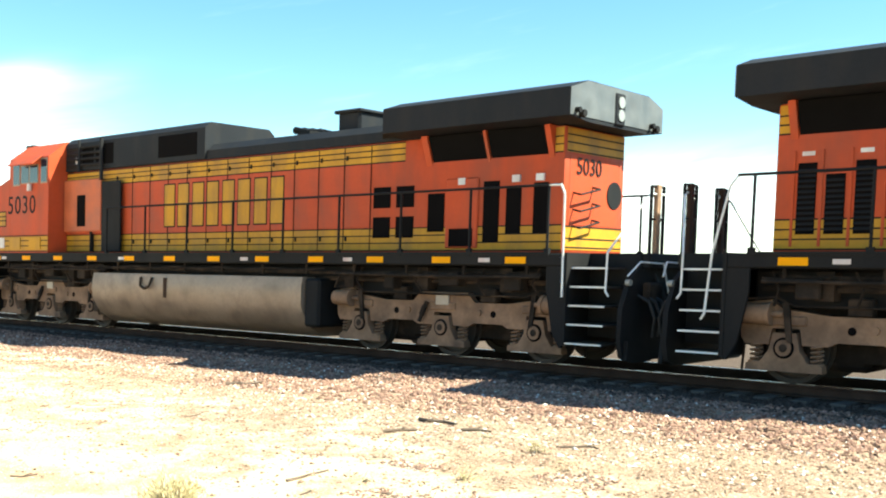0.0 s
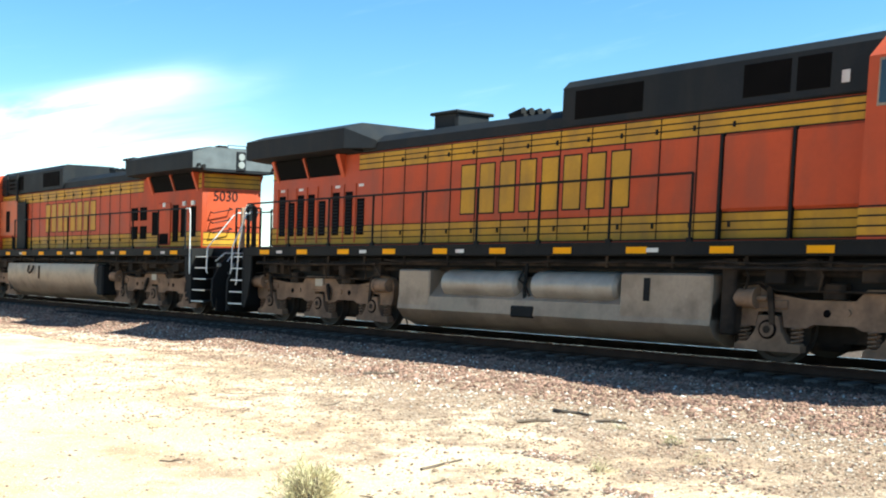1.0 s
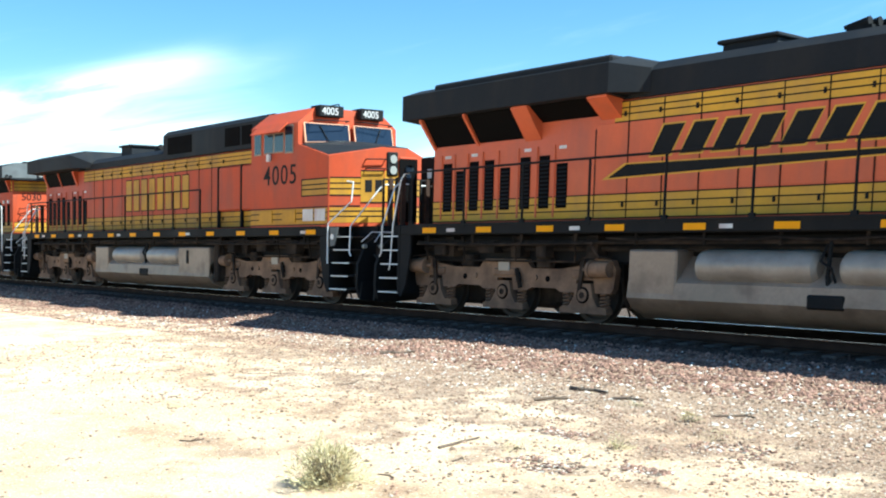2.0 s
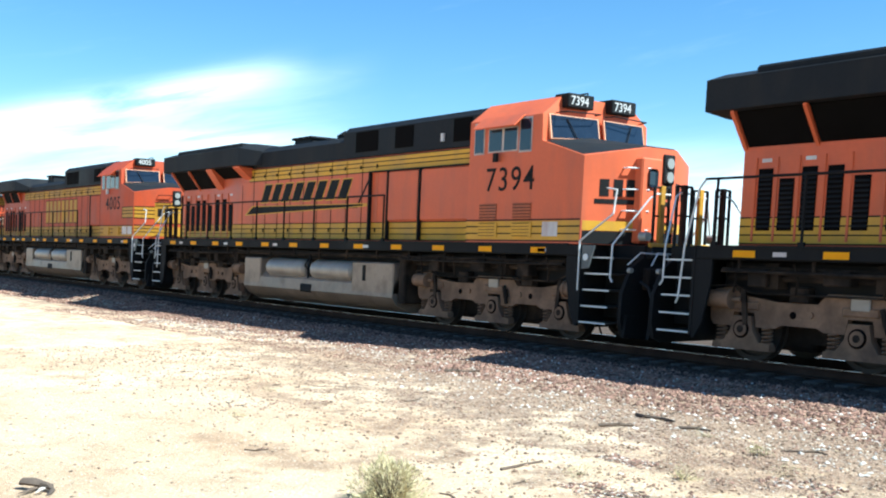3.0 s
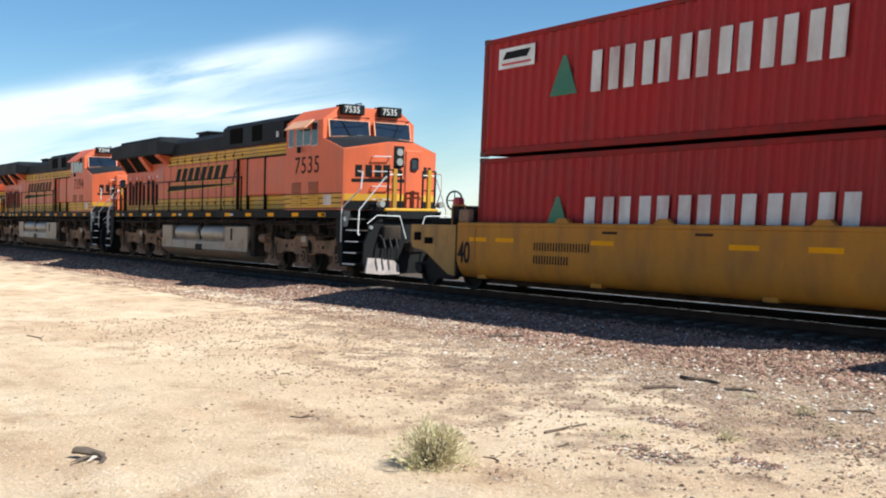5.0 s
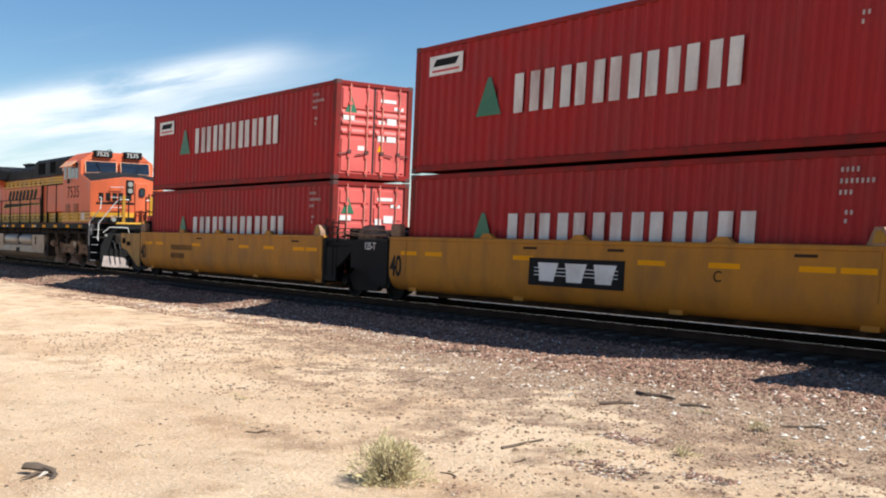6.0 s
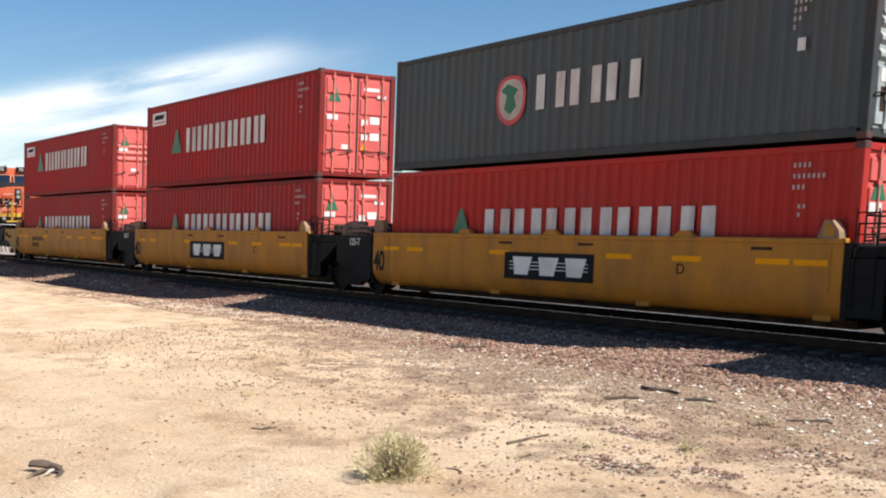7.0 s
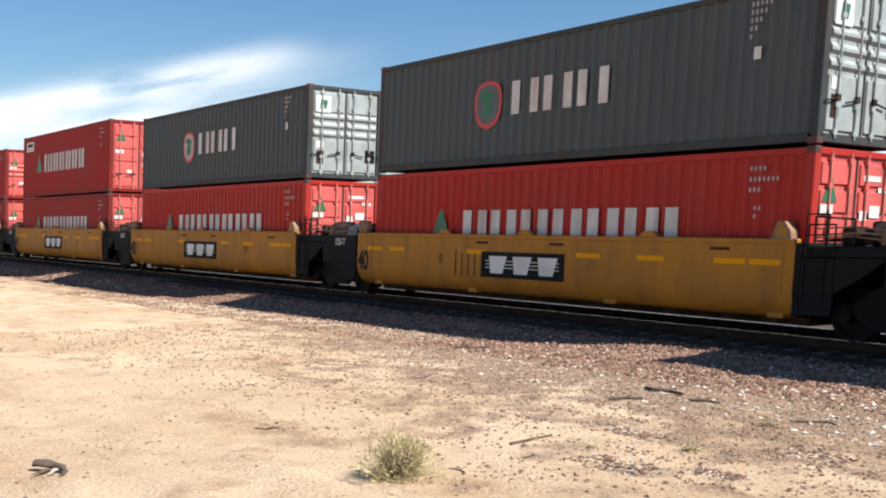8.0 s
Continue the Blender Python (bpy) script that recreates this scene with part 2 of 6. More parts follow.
def ground_material():
    """Pale desert sand, with gravel spilling from the ballast, wheel ruts and dark specks."""
    m = bpy.data.materials.new("desert_ground")
    m.use_nodes = True
    n, l = m.node_tree.nodes, m.node_tree.links
    b = n["Principled BSDF"]
    b.inputs["Roughness"].default_value = 0.95
    b.inputs["Specular IOR Level"].default_value = 0.1
    tc = n.new("ShaderNodeTexCoord")
    sp = n.new("ShaderNodeSeparateXYZ")
    l.new(tc.outputs["Object"], sp.inputs[0])

    def tex(scale, detail=6.0, kind="ShaderNodeTexNoise", stretch=None, rough=0.55):
        t = n.new(kind)
        t.inputs["Scale"].default_value = scale
        if kind == "ShaderNodeTexNoise":
            t.inputs["Detail"].default_value, t.inputs["Roughness"].default_value = detail, rough
        mp = n.new("ShaderNodeMapping")
        if stretch:
            mp.inputs["Scale"].default_value = stretch
        l.new(tc.outputs["Object"], mp.inputs[0])
        l.new(mp.outputs[0], t.inputs["Vector"])
        return t

    def rng(v, lo, hi, a=0.0, z=1.0):
        k = n.new("ShaderNodeMapRange")
        for i, x in enumerate((lo, hi, a, z)):
            k.inputs[i + 1].default_value = x
        l.new(v, k.inputs[0])
        return k.outputs[0]

    def mul(a, c):
        k = n.new("ShaderNodeMath")
        k.operation = "MULTIPLY"
        for i, v in enumerate((a, c)):
            if isinstance(v, (int, float)):
                k.inputs[i].default_value = v
            else:
                l.new(v, k.inputs[i])
        return k.outputs[0]

    def mix(fac, a, c):
        k = n.new("ShaderNodeMix")
        k.data_type = "RGBA"
        for i, v in ((0, fac), (6, a), (7, c)):
            if isinstance(v, (int, float)):
                k.inputs[i].default_value = v
            elif isinstance(v, tuple):
                k.inputs[i].default_value = (*v, 1)
            else:
                l.new(v, k.inputs[i])
        return k.outputs[2]

    big, mid, fine = tex(0.35), tex(1.7, 8), tex(26, 8, rough=0.7)
    col = mix(rng(big.outputs["Fac"], 0.35, 0.65), (0.585, 0.395, 0.243), (0.745, 0.555, 0.372))
    col = mix(rng(mid.outputs["Fac"], 0.47, 0.66, 0, 0.7), col, (0.47, 0.30, 0.175))
    rut = tex(0.9, 5, stretch=(0.22, 1.6, 1))
    col = mix(rng(rut.outputs["Fac"], 0.5, 0.72, 0, 0.4), col, (0.80, 0.62, 0.42))
    # pebble cells, closer together towards the track
    cells = tex(30, kind="ShaderNodeTexVoronoi")
    shade = n.new("ShaderNodeSeparateColor")
    l.new(cells.outputs["Color"], shade.inputs[0])
    spill = n.new("ShaderNodeMath")
    spill.operation = "ADD"
    l.new(sp.outputs[1], spill.inputs[0])
    far_off = n.new("ShaderNodeMath")
    far_off.operation = "ADD"
    l.new(rng(sp.outputs[0], -14.0, 0.0, 0.0, 1.6), far_off.inputs[0])
    l.new(rng(sp.outputs[0], -21.0, -10.0, -2.9, 0.0), far_off.inputs[1])
    l.new(far_off.outputs[0], spill.inputs[1])
    near = rng(spill.outputs[0], -10.6, -4.4, 0.0, 0.95)
    far = n.new("ShaderNodeMath")
    far.operation = "ADD"
    l.new(near, far.inputs[0])
    l.new(rng(mid.outputs["Fac"], 0.3, 0.7, -0.45, 0.35), far.inputs[1])
    gfac = rng(far.outputs[0], 0.25, 0.6)
    grey = mix(shade.outputs[0], (0.10, 0.062, 0.046), (0.37, 0.245, 0.172))
    col = mix(mul(gfac, 0.75), col, grey)
    specks = tex(7, 5, rough=0.8)
    col = mix(rng(specks.outputs["Fac"], 0.60, 0.68, 0, 0.45), col, (0.22, 0.15, 0.10))
    crumbs = tex(17, 4, rough=0.75, stretch=(0.6, 1.4, 1))
    col = mix(rng(crumbs.outputs["Fac"], 0.60, 0.66, 0, 0.5), col, (0.26, 0.18, 0.125))
    chips = tex(40, 2)
    col = mix(rng(chips.outputs["Fac"], 0.62, 0.67, 0, 0.8), col, (0.84, 0.74, 0.61))
    col = mix(rng(fine.outputs["Fac"], 0.5, 0.70, 0, 0.42), col, (0.29, 0.185, 0.12))
    # much darker ground from the near ballast shoulder across the track
    trackside = n.new("ShaderNodeMath")
    trackside.operation = "ADD"
    l.new(sp.outputs[1], trackside.inputs[0])
    l.new(rng(mid.outputs["Fac"], 0.3, 0.7, -0.3, 0.3), trackside.inputs[1])
    col = mix(rng(trackside.outputs[0], -2.7, -1.7, 0.0, 0.85), col, (0.05, 0.036, 0.03))
    l.new(col, b.inputs["Base Color"])
    bp = n.new("ShaderNodeBump")
    bp.inputs["Strength"].default_value, bp.inputs["Distance"].default_value = 1.0, 0.035
    ad = n.new("ShaderNodeMath")
    ad.operation = "ADD"
    l.new(fine.outputs["Fac"], ad.inputs[0])
    l.new(mul(mid.outputs["Fac"], 1.5), ad.inputs[1])
    l.new(ad.outputs[0], bp.inputs["Height"])
    l.new(bp.outputs[0], b.inputs["Normal"])
    return m


GROUND = ground_material()


# ---------------------------------------------------------------- mesh helpers
def box(bm, x0, x1, y0, y1, z0, z1):
    v = [bm.verts.new((x, y, z)) for x in (x0, x1) for y in (y0, y1) for z in (z0, z1)]
    for f in ((0, 1, 3, 2), (4, 6, 7, 5), (0, 4, 5, 1), (2, 3, 7, 6), (0, 2, 6, 4), (1, 5, 7, 3)):
        bm.faces.new([v[i] for i in f])
    return v


def rbox(bm, x0, x1, y0, y1, z0, z1, w=0.02, seg=1):
    """A box with rounded edges."""
    v = box(bm, x0, x1, y0, y1, z0, z1)
    edges = list({e for a in v for e in a.link_edges})
    bmesh.ops.bevel(bm, geom=edges, offset=w, segments=seg, affect="EDGES", profile=0.5)


def prism(bm, outline, axis, a, b):
    """Extrude a flat outline along x, y or z from a to b."""
    def at(p, k):
        return {"x": (k, p[0], p[1]), "y": (p[0], k, p[1]), "z": (p[0], p[1], k)}[axis]
    lo = [bm.verts.new(at(p, a)) for p in outline]
    hi = [bm.verts.new(at(p, b)) for p in outline]
    n = len(outline)
    bm.faces.new(lo), bm.faces.new(hi)
    for i in range(n):
        bm.faces.new((lo[i], lo[(i + 1) % n], hi[(i + 1) % n], hi[i]))
    return lo + hi


def loft(bm, rings):
    """Join closed rings of points into one skin with end caps."""
    rows = [[bm.verts.new(p) for p in r] for r in rings]
    n = len(rows[0])
    bm.faces.new(rows[0]), bm.faces.new(rows[-1])
    for a, b in zip(rows, rows[1:]):
        for i in range(n):
            bm.faces.new((a[i], a[(i + 1) % n], b[(i + 1) % n], b[i]))


def rod(bm, p, q, r, n=8, r2=None):
    p, q = Vector(p), Vector(q)
    m = (q - p).to_track_quat("Z", "Y").to_matrix()
    def ring(c, k):
        return [bm.verts.new(c + m @ Vector((k * math.cos(2 * math.pi * i / n), k * math.sin(2 * math.pi * i / n), 0))) for i in range(n)]
    a, b = ring(p, r), ring(q, r if r2 is None else r2)
    bm.faces.new(a), bm.faces.new(b)
    for i in range(n):
        bm.faces.new((a[i], a[(i + 1) % n], b[(i + 1) % n], b[i]))


def pipe(bm, points, r, n=6):
    for p, q in zip(points, points[1:]):
        rod(bm, p, q, r, n)


APART = set("""reflector data_plate rain_gutter roof_vent intake_bracket screen_frame upper_stripe lower_stripe equipment_cover
cover_gap builder_plate tank_end_box air_reservoir side_window side_window_frame cab_vent white_plate vent_panel battery_box end_post marker_lamp
headlight rear_headlight nose_emblem nose_stripe nose_base load_guide corner_guide side_rib end_bulkhead sill_pocket notice_plate traction_motor
brake_cylinder rear_stripe logo_bar logo_outline side_wall door_frame nose_logo_bar roof_panel spring_seat louvre_panel frame_bar swoosh
engine_room_door rear_pinstripe pilot_clutter nose_pinstripe pinstripe door_seam bolster_pad frame_hole axle_liner ditch_light side_plate""".split())


def part(name, bm, material, parent=None, label="", smooth=True):
    bmesh.ops.recalc_face_normals(bm, faces=bm.faces)
    if name in APART:
        bm.verts.index_update()
        left, groups = set(bm.verts), []
        while left:
            todo, found = [left.pop()], []
            while todo:
                v = todo.pop()
                found.append(v)
                for e in v.link_edges:
                    o = e.other_vert(v)
                    if o in left:
                        left.remove(o)
                        todo.append(o)
            groups.append(sorted(x.index for x in found))
        groups.sort()
        if len(groups) > 1:
            out = None
            for g in groups:
                keep = set(g)
                piece = bm.copy()
                piece.verts.ensure_lookup_table()
                bmesh.ops.delete(piece, geom=[v for v in piece.verts if v.index not in keep], context="VERTS")
                out = link_part(name, piece, material, parent, label, smooth)
            bm.free()
            return out
    return link_part(name, bm, material, parent, label, smooth)


FINE = set("hanging_cable vent_slat corner_pinstripe door_gasket reporting_mark door_latch number_bar marking stencil_marking louvre_slat notice_mark bar_bracket underframe_piping board_guard stem rear_grab_iron nose_grab_iron".split())


def link_part(name, bm, material, parent, label, smooth):
    me = bpy.data.meshes.new(name)
    bm.to_mesh(me)
    bm.free()
    me.materials.append(material)
    if smooth:
        me.polygons.foreach_set("use_smooth", [True] * len(me.polygons))
        me.set_sharp_from_angle(angle=radians(32))
    ob = new(name, me)
    ob.parent = parent
    if label:
        ob["label"] = label
    if name in FINE:
        ob["kind"] = "stuff"
    return ob


def one(name, material, parent, make, *args, label=""):
    bm = bmesh.new()
    make(bm, *args)
    return part(name, bm, material, parent, label)


def share(name, mesh, parent, at):
    """Another object on a mesh that is already made."""
    ob = new(name, mesh)
    ob.parent = parent
    ob.location = at
    return ob


def sign(name, words, size, at, turn, material, parent, spread=1.0, slant=0.0, bold=0.0, squeeze=1.0):
    """Raised characters in the built-in font, at the pose given by at and turn."""
    cu = bpy.data.curves.new(name, "FONT")
    cu.body, cu.size, cu.extrude, cu.space_character, cu.shear = words, size, 0.003, spread, slant
    cu.offset = bold
    cu.materials.append(material)
    ob = new(name, cu)
    ob.parent = parent
    ob.matrix_basis = pose(*at, *turn) @ Matrix.Diagonal((squeeze, 1, 1, 1))
    return ob


def thing(name, label, category, group=""):
    return tagged(new(name), label, category, group)


# ---------------------------------------------------------------- ground and track
def ground_height(x, y):
    """Falls away gently along the track; the ballast shoulder stands above it."""
    k = min(1.0, max(0.0, (-x - 6.0) / 30.0))
    base = -0.24 - 0.26 * k
    if y > 2.5:
        base = -0.30
    shoulder = max(0.0, 1.0 - max(0.0, abs(y) - 1.9) / 1.5)
    base = base + (-0.20 - base) * shoulder * shoulder * (3 - 2 * shoulder)
    rough = 0.0
    if abs(y) > 1.6 and -60 < x < 30 and -30 < y < 12:
        v = Vector((x, y, 0))
        w = Vector((x * 0.5 + y * 0.2, y * 1.6, 0))
        rough = 0.04 * noise.noise(v * 0.45) + 0.028 * noise.noise(w * 1.5) + 0.016 * noise.noise(v * 4.2) + 0.010 * abs(noise.noise(v * 8.5))
    return base + rough


def make_ground():
    def steps(stops):
        out = []
        for a, b, d in stops:
            out += list(np.arange(a, b, d))
        return out + [stops[-1][1]]
    xs = steps([(-3000, -200, 400), (-200, -60, 10), (-60, -28, 0.6), (-28, 4, 0.11), (4, 40, 1.5), (40, 200, 20), (200, 3000, 400)])
    ys = steps([(-1500, -100, 200), (-100, -20, 8), (-20, -1.2, 0.1), (-1.2, 4, 0.4), (4, 40, 3), (40, 200, 20), (200, 4500, 430)])
    verts = [(x, y, ground_height(x, y)) for y in ys for x in xs]
    w = len(xs)
    faces = [(j * w + i, j * w + i + 1, (j + 1) * w + i + 1, (j + 1) * w + i) for j in range(len(ys) - 1) for i in range(w - 1)]
    me = bpy.data.meshes.new("ground")
    me.from_pydata(verts, [], faces)
    me.polygons.foreach_set("use_smooth", [True] * len(me.polygons))
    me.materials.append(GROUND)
    return tagged(new("ground", me), "pale sandy desert ground strewn with gravel beside the track", "ground", kind="structure")


ground = make_ground()


def make_rails():
    profile = [(-0.07, -0.17), (0.07, -0.17), (0.07, -0.155), (0.012, -0.135), (0.012, -0.045), (0.036, -0.035), (0.036, -0.006), (0.03, 0.0),
               (-0.03, 0.0), (-0.036, -0.006), (-0.036, -0.035), (-0.012, -0.045), (-0.012, -0.135), (-0.07, -0.155)]
    for s in (-1, 1):
        bm = bmesh.new()
        prism(bm, [(p[0] + s * 0.755, p[1]) for p in profile], "x", -400, 200)
        r = tagged(part("rail", bm, RUST), "rusty steel rail with a polished running surface", "rail", "rails of the track", "structure")
        bm = bmesh.new()
        box(bm, -400, 200, s * 0.755 - 0.028, s * 0.755 + 0.028, 0.0, 0.003)
        part("running_surface", bm, RAILTOP, r)


make_rails()


def make_sleepers():
    bed = tagged(new("track_bed"), "timber sleepers half buried in the ballast under the rails", "track", kind="structure")
    bm = bmesh.new()
    rbox(bm, -0.115, 0.115, -1.3, 1.3, -0.34, -0.165, 0.015)
    first = part("sleeper", bm, SLEEPER, bed)
    first.location = (-75.0, 0, 0)
    for i in range(1, 165):
        ob = share("sleeper", first.data, bed, (-75.0 + 0.51 * i + random.uniform(-0.03, 0.03), random.uniform(-0.03, 0.03), 0))
        ob.rotation_euler = (0, 0, random.uniform(-0.02, 0.02))


make_sleepers()


def scatter(name, material, count, area, size, label, category, flat=0.6, dense=None, patchy=False):
    """Loose stones on the ground, each a crooked eight-faced lump."""
    rnd = random.Random(len(name) * 7 + count)
    verts, faces = [], []
    tri = [(0, 2, 4), (2, 1, 4), (1, 3, 4), (3, 0, 4), (2, 0, 5), (1, 2, 5), (3, 1, 5), (0, 3, 5)]
    for _ in range(count):
        x = rnd.uniform(area[0], area[1])
        y = area[2] + (area[3] - area[2]) * (rnd.random() ** (dense or 1.0))
        if patchy and noise.noise(Vector((x * 1.1, y * 1.5, 4.0))) + 0.5 * noise.noise(Vector((x * 3.5, y * 4.0, 9.0))) + 0.09 * (y + 8.0) + 0.04 * (x + 7.0) < 0.12 * rnd.random():
            continue
        r = size[0] + (size[1] - size[0]) * rnd.random() ** 2.5
        z = ground_height(x, y) + r * flat * 0.35
        a = rnd.uniform(0, 6.28)
        c, s = math.cos(a), math.sin(a)
        k = len(verts)
        for px, py, pz in ((1, 0, 0), (-1, 0, 0), (0, 1, 0), (0, -1, 0), (0.15, 0, 1), (0, 0.1, -1)):
            qx, qy, qz = px * r * rnd.uniform(0.7, 1.3), py * r * rnd.uniform(0.6, 1.1), pz * r * flat * rnd.uniform(0.7, 1.2)
            jx, jy = rnd.uniform(-0.3, 0.3) * r, rnd.uniform(-0.3, 0.3) * r
            verts.append((x + c * qx - s * qy + jx, y + s * qx + c * qy + jy, z + qz))
        faces += [tuple(k + i for i in f) for f in tri]
    me = bpy.data.meshes.new(name)
    me.from_pydata(verts, [], faces)
    me.materials.append(material)
    return tagged(new(name, me), label, category, kind="stuff")


scatter("oily_ballast", DARKSTONE, 11000, (-34, 1, -2.35, -0.85), (0.018, 0.045), "dark crushed stone ballast beside the rails", "ballast")
scatter("ballast", STONE, 15000, (-14.5, 1, -5.3, -1.95), (0.018, 0.05), "grey-pink crushed stone ballast along the track", "ballast", dense=0.75)
scatter("ballast", STONE, 12000, (-34, -14.5, -4.05, -1.95), (0.018, 0.05), "grey-pink crushed stone ballast along the track", "ballast", dense=0.6)
scatter("spilled_ballast", STONE, 3000, (-34, -13, -5.4, -3.9), (0.012, 0.036), "loose ballast stones spilled onto the sand", "ballast", dense=1.6)
scatter("far_ballast", STONE, 9000, (-75, -34, -3.9, -0.9), (0.03, 0.07), "grey-pink crushed stone ballast along the track", "ballast")
scatter("gravel", PALESTONE, 17000, (-20, -1, -11.0, -4.6), (0.007, 0.028), "small pale stones scattered over the sand", "gravel", dense=0.55)
scatter("stone_chips", CHIP, 2400, (-14, 0, -6.8, -2.2), (0.012, 0.036), "bright pale stone chips among the ballast", "gravel")
scatter("stone_chips", CHIP, 1300, (-28, -14, -4.8, -2.2), (0.012, 0.036), "bright pale stone chips among the ballast", "gravel")
scatter("clods", CLOD, 5200, (-26, -2, -13.5, -5.5), (0.006, 0.024), "sandy clods and crumbs of dry earth", "gravel", flat=0.45)
scatter("pebbles", PALESTONE, 2500, (-26, -2, -14.0, -7.0), (0.005, 0.016), "small pale pebbles lying on the sand", "gravel")
scatter("loose_gravel", STONE, 12000, (-12.5, -1.5, -10.8, -4.8), (0.005, 0.022), "pinkish crushed stones strewn in patches on the sand", "gravel", patchy=True)
scatter("loose_chips", CHIP, 3000, (-12.5, -1.5, -10.8, -4.8), (0.004, 0.018), "small pale stone chips strewn in patches on the sand", "gravel", patchy=True)
scatter("litter", TWIG, 5000, (-12.5, -1.5, -10.8, -4.8), (0.004, 0.024), "dark dry plant litter caught among the stones", "debris", flat=0.35, patchy=True)
for k, (bx, by, bw) in enumerate(((-5.78, -9.27, 0.42), (-5.10, -8.83, 0.26), (-5.09, -7.62, 0.40), (-6.51, -8.21, 0.30))):
    spot = (bx - bw, bx + bw * 0.8, by - bw * 0.4, by + bw * 0.45)
    scatter("stone_patch", STONE, 150 + k, spot, (0.008, 0.03), "patch of loose reddish stones and litter on the sand", "gravel")
    scatter("chip_patch", CHIP, 110 + k, spot, (0.006, 0.02), "patch of pale stone chips on the sand", "gravel")
    scatter("litter_patch", TWIG, 120 + k, spot, (0.008, 0.035), "patch of dark plant litter on the sand", "debris", flat=0.3)
scatter("dark_crumbs", TWIG, 1700, (-26, -1, -13.5, -4.5), (0.003, 0.026), "dark dry plant crumbs lying on the sand", "debris", flat=0.3)


def stick(points, r, label):
    """A dry fallen branch on the ground through the plan points."""
    bm = bmesh.new()
    pts = [Vector((x, y, ground_height(x, y) + r * (0.7 + 0.4 * (i % 2)))) for i, (x, y) in enumerate(points)]
    for i, (a, b) in enumerate(zip(pts, pts[1:])):
        f0, f1 = 1 - 0.6 * i / len(pts), 1 - 0.6 * (i + 1) / len(pts)
        rod(bm, a, b, r * f0, 6, r * f1)
    for i, a in enumerate(pts[1:-1]):
        b = a + Vector((0.05 * (-1) ** i, 0.05, 0.03))
        rod(bm, a, b, r * 0.5, 5, r * 0.2)
    return tagged(part("stick", bm, TWIG), label, "stick", "sticks on the ground")


stick([(-6.86, -9.43), (-6.88, -9.22), (-6.94, -9.05), (-6.95, -8.86)], 0.015, "thin dark dry stick lying on the sand")
stick([(-13.45, -5.0), (-13.36, -4.85), (-13.28, -4.68), (-13.15, -4.5)], 0.028, "short dark stick at the edge of the gravel")
stick([(-8.42, -5.98), (-8.2, -6.08), (-8.02, -6.0), (-7.75, -6.1)], 0.025, "crooked dark branch lying on the gravel")
stick([(-8.05, -7.0), (-7.95, -6.85), (-7.85, -6.66)], 0.022, "thin dark stick lying on the gravel")
stick([(-7.5, -6.32), (-7.36, -6.22), (-7.2, -6.15)], 0.02, "short forked dark stick on the gravel")
stick([(-17.6, -11.2), (-17.2, -11.1), (-16.9, -11.15)], 0.013, "thin dry twig lying on the sand")
stick([(-6.2, -6.3), (-5.95, -6.1), (-5.8, -6.15)], 0.012, "short dry twig on the gravel")


def driftwood():
    z = ground_height(-8.05, -12.97)
    lump = thing("wood_lump", "gnarled dark lump of dead wood on the sand", "dead wood")
    def knot(bm, points, r0, r1):
        rings = []
        for i, p in enumerate(points):
            k = i / (len(points) - 1)
            r = (r0 + (r1 - r0) * k) * (0.35 if i in (0, len(points) - 1) else 1.0)
            q = Vector(points[min(i + 1, len(points) - 1)]) - Vector(points[max(i - 1, 0)])
            side = q.cross(Vector((0, 0, 1))).normalized()
            up = side.cross(q).normalized()
            rings.append([Vector(p) + (side * math.cos(a) + up * 0.7 * math.sin(a)) * r * (1 + 0.5 * noise.noise(Vector((i * 1.7, a * 1.3, r0 * 40)))) for a in (2 * math.pi * j / 9 for j in range(9))])
        loft(bm, rings)
    one("trunk", TWIG, lump, knot, [(-8.24, -13.06, z + 0.03), (-8.2, -13.04, z + 0.05), (-8.12, -13.0, z + 0.055), (-8.05, -12.95, z + 0.05), (-7.99, -12.92, z + 0.045), (-7.94, -12.91, z + 0.03)], 0.05, 0.03)
    one("branch", TWIG, lump, knot, [(-8.06, -12.97, z + 0.03), (-8.02, -13.03, z + 0.03), (-7.99, -13.1, z + 0.02), (-7.98, -13.15, z + 0.015)], 0.018, 0.01)
    one("branch", TWIG, lump, knot, [(-7.97, -12.92, z + 0.03), (-7.9, -12.92, z + 0.035), (-7.84, -12.96, z + 0.02), (-7.82, -13.0, z + 0.01)], 0.02, 0.012)
    one("broken_end", CHIP, lump, knot, [(-7.96, -12.96, z + 0.04), (-7.93, -12.99, z + 0.045), (-7.92, -13.04, z + 0.02)], 0.02, 0.012)


driftwood()


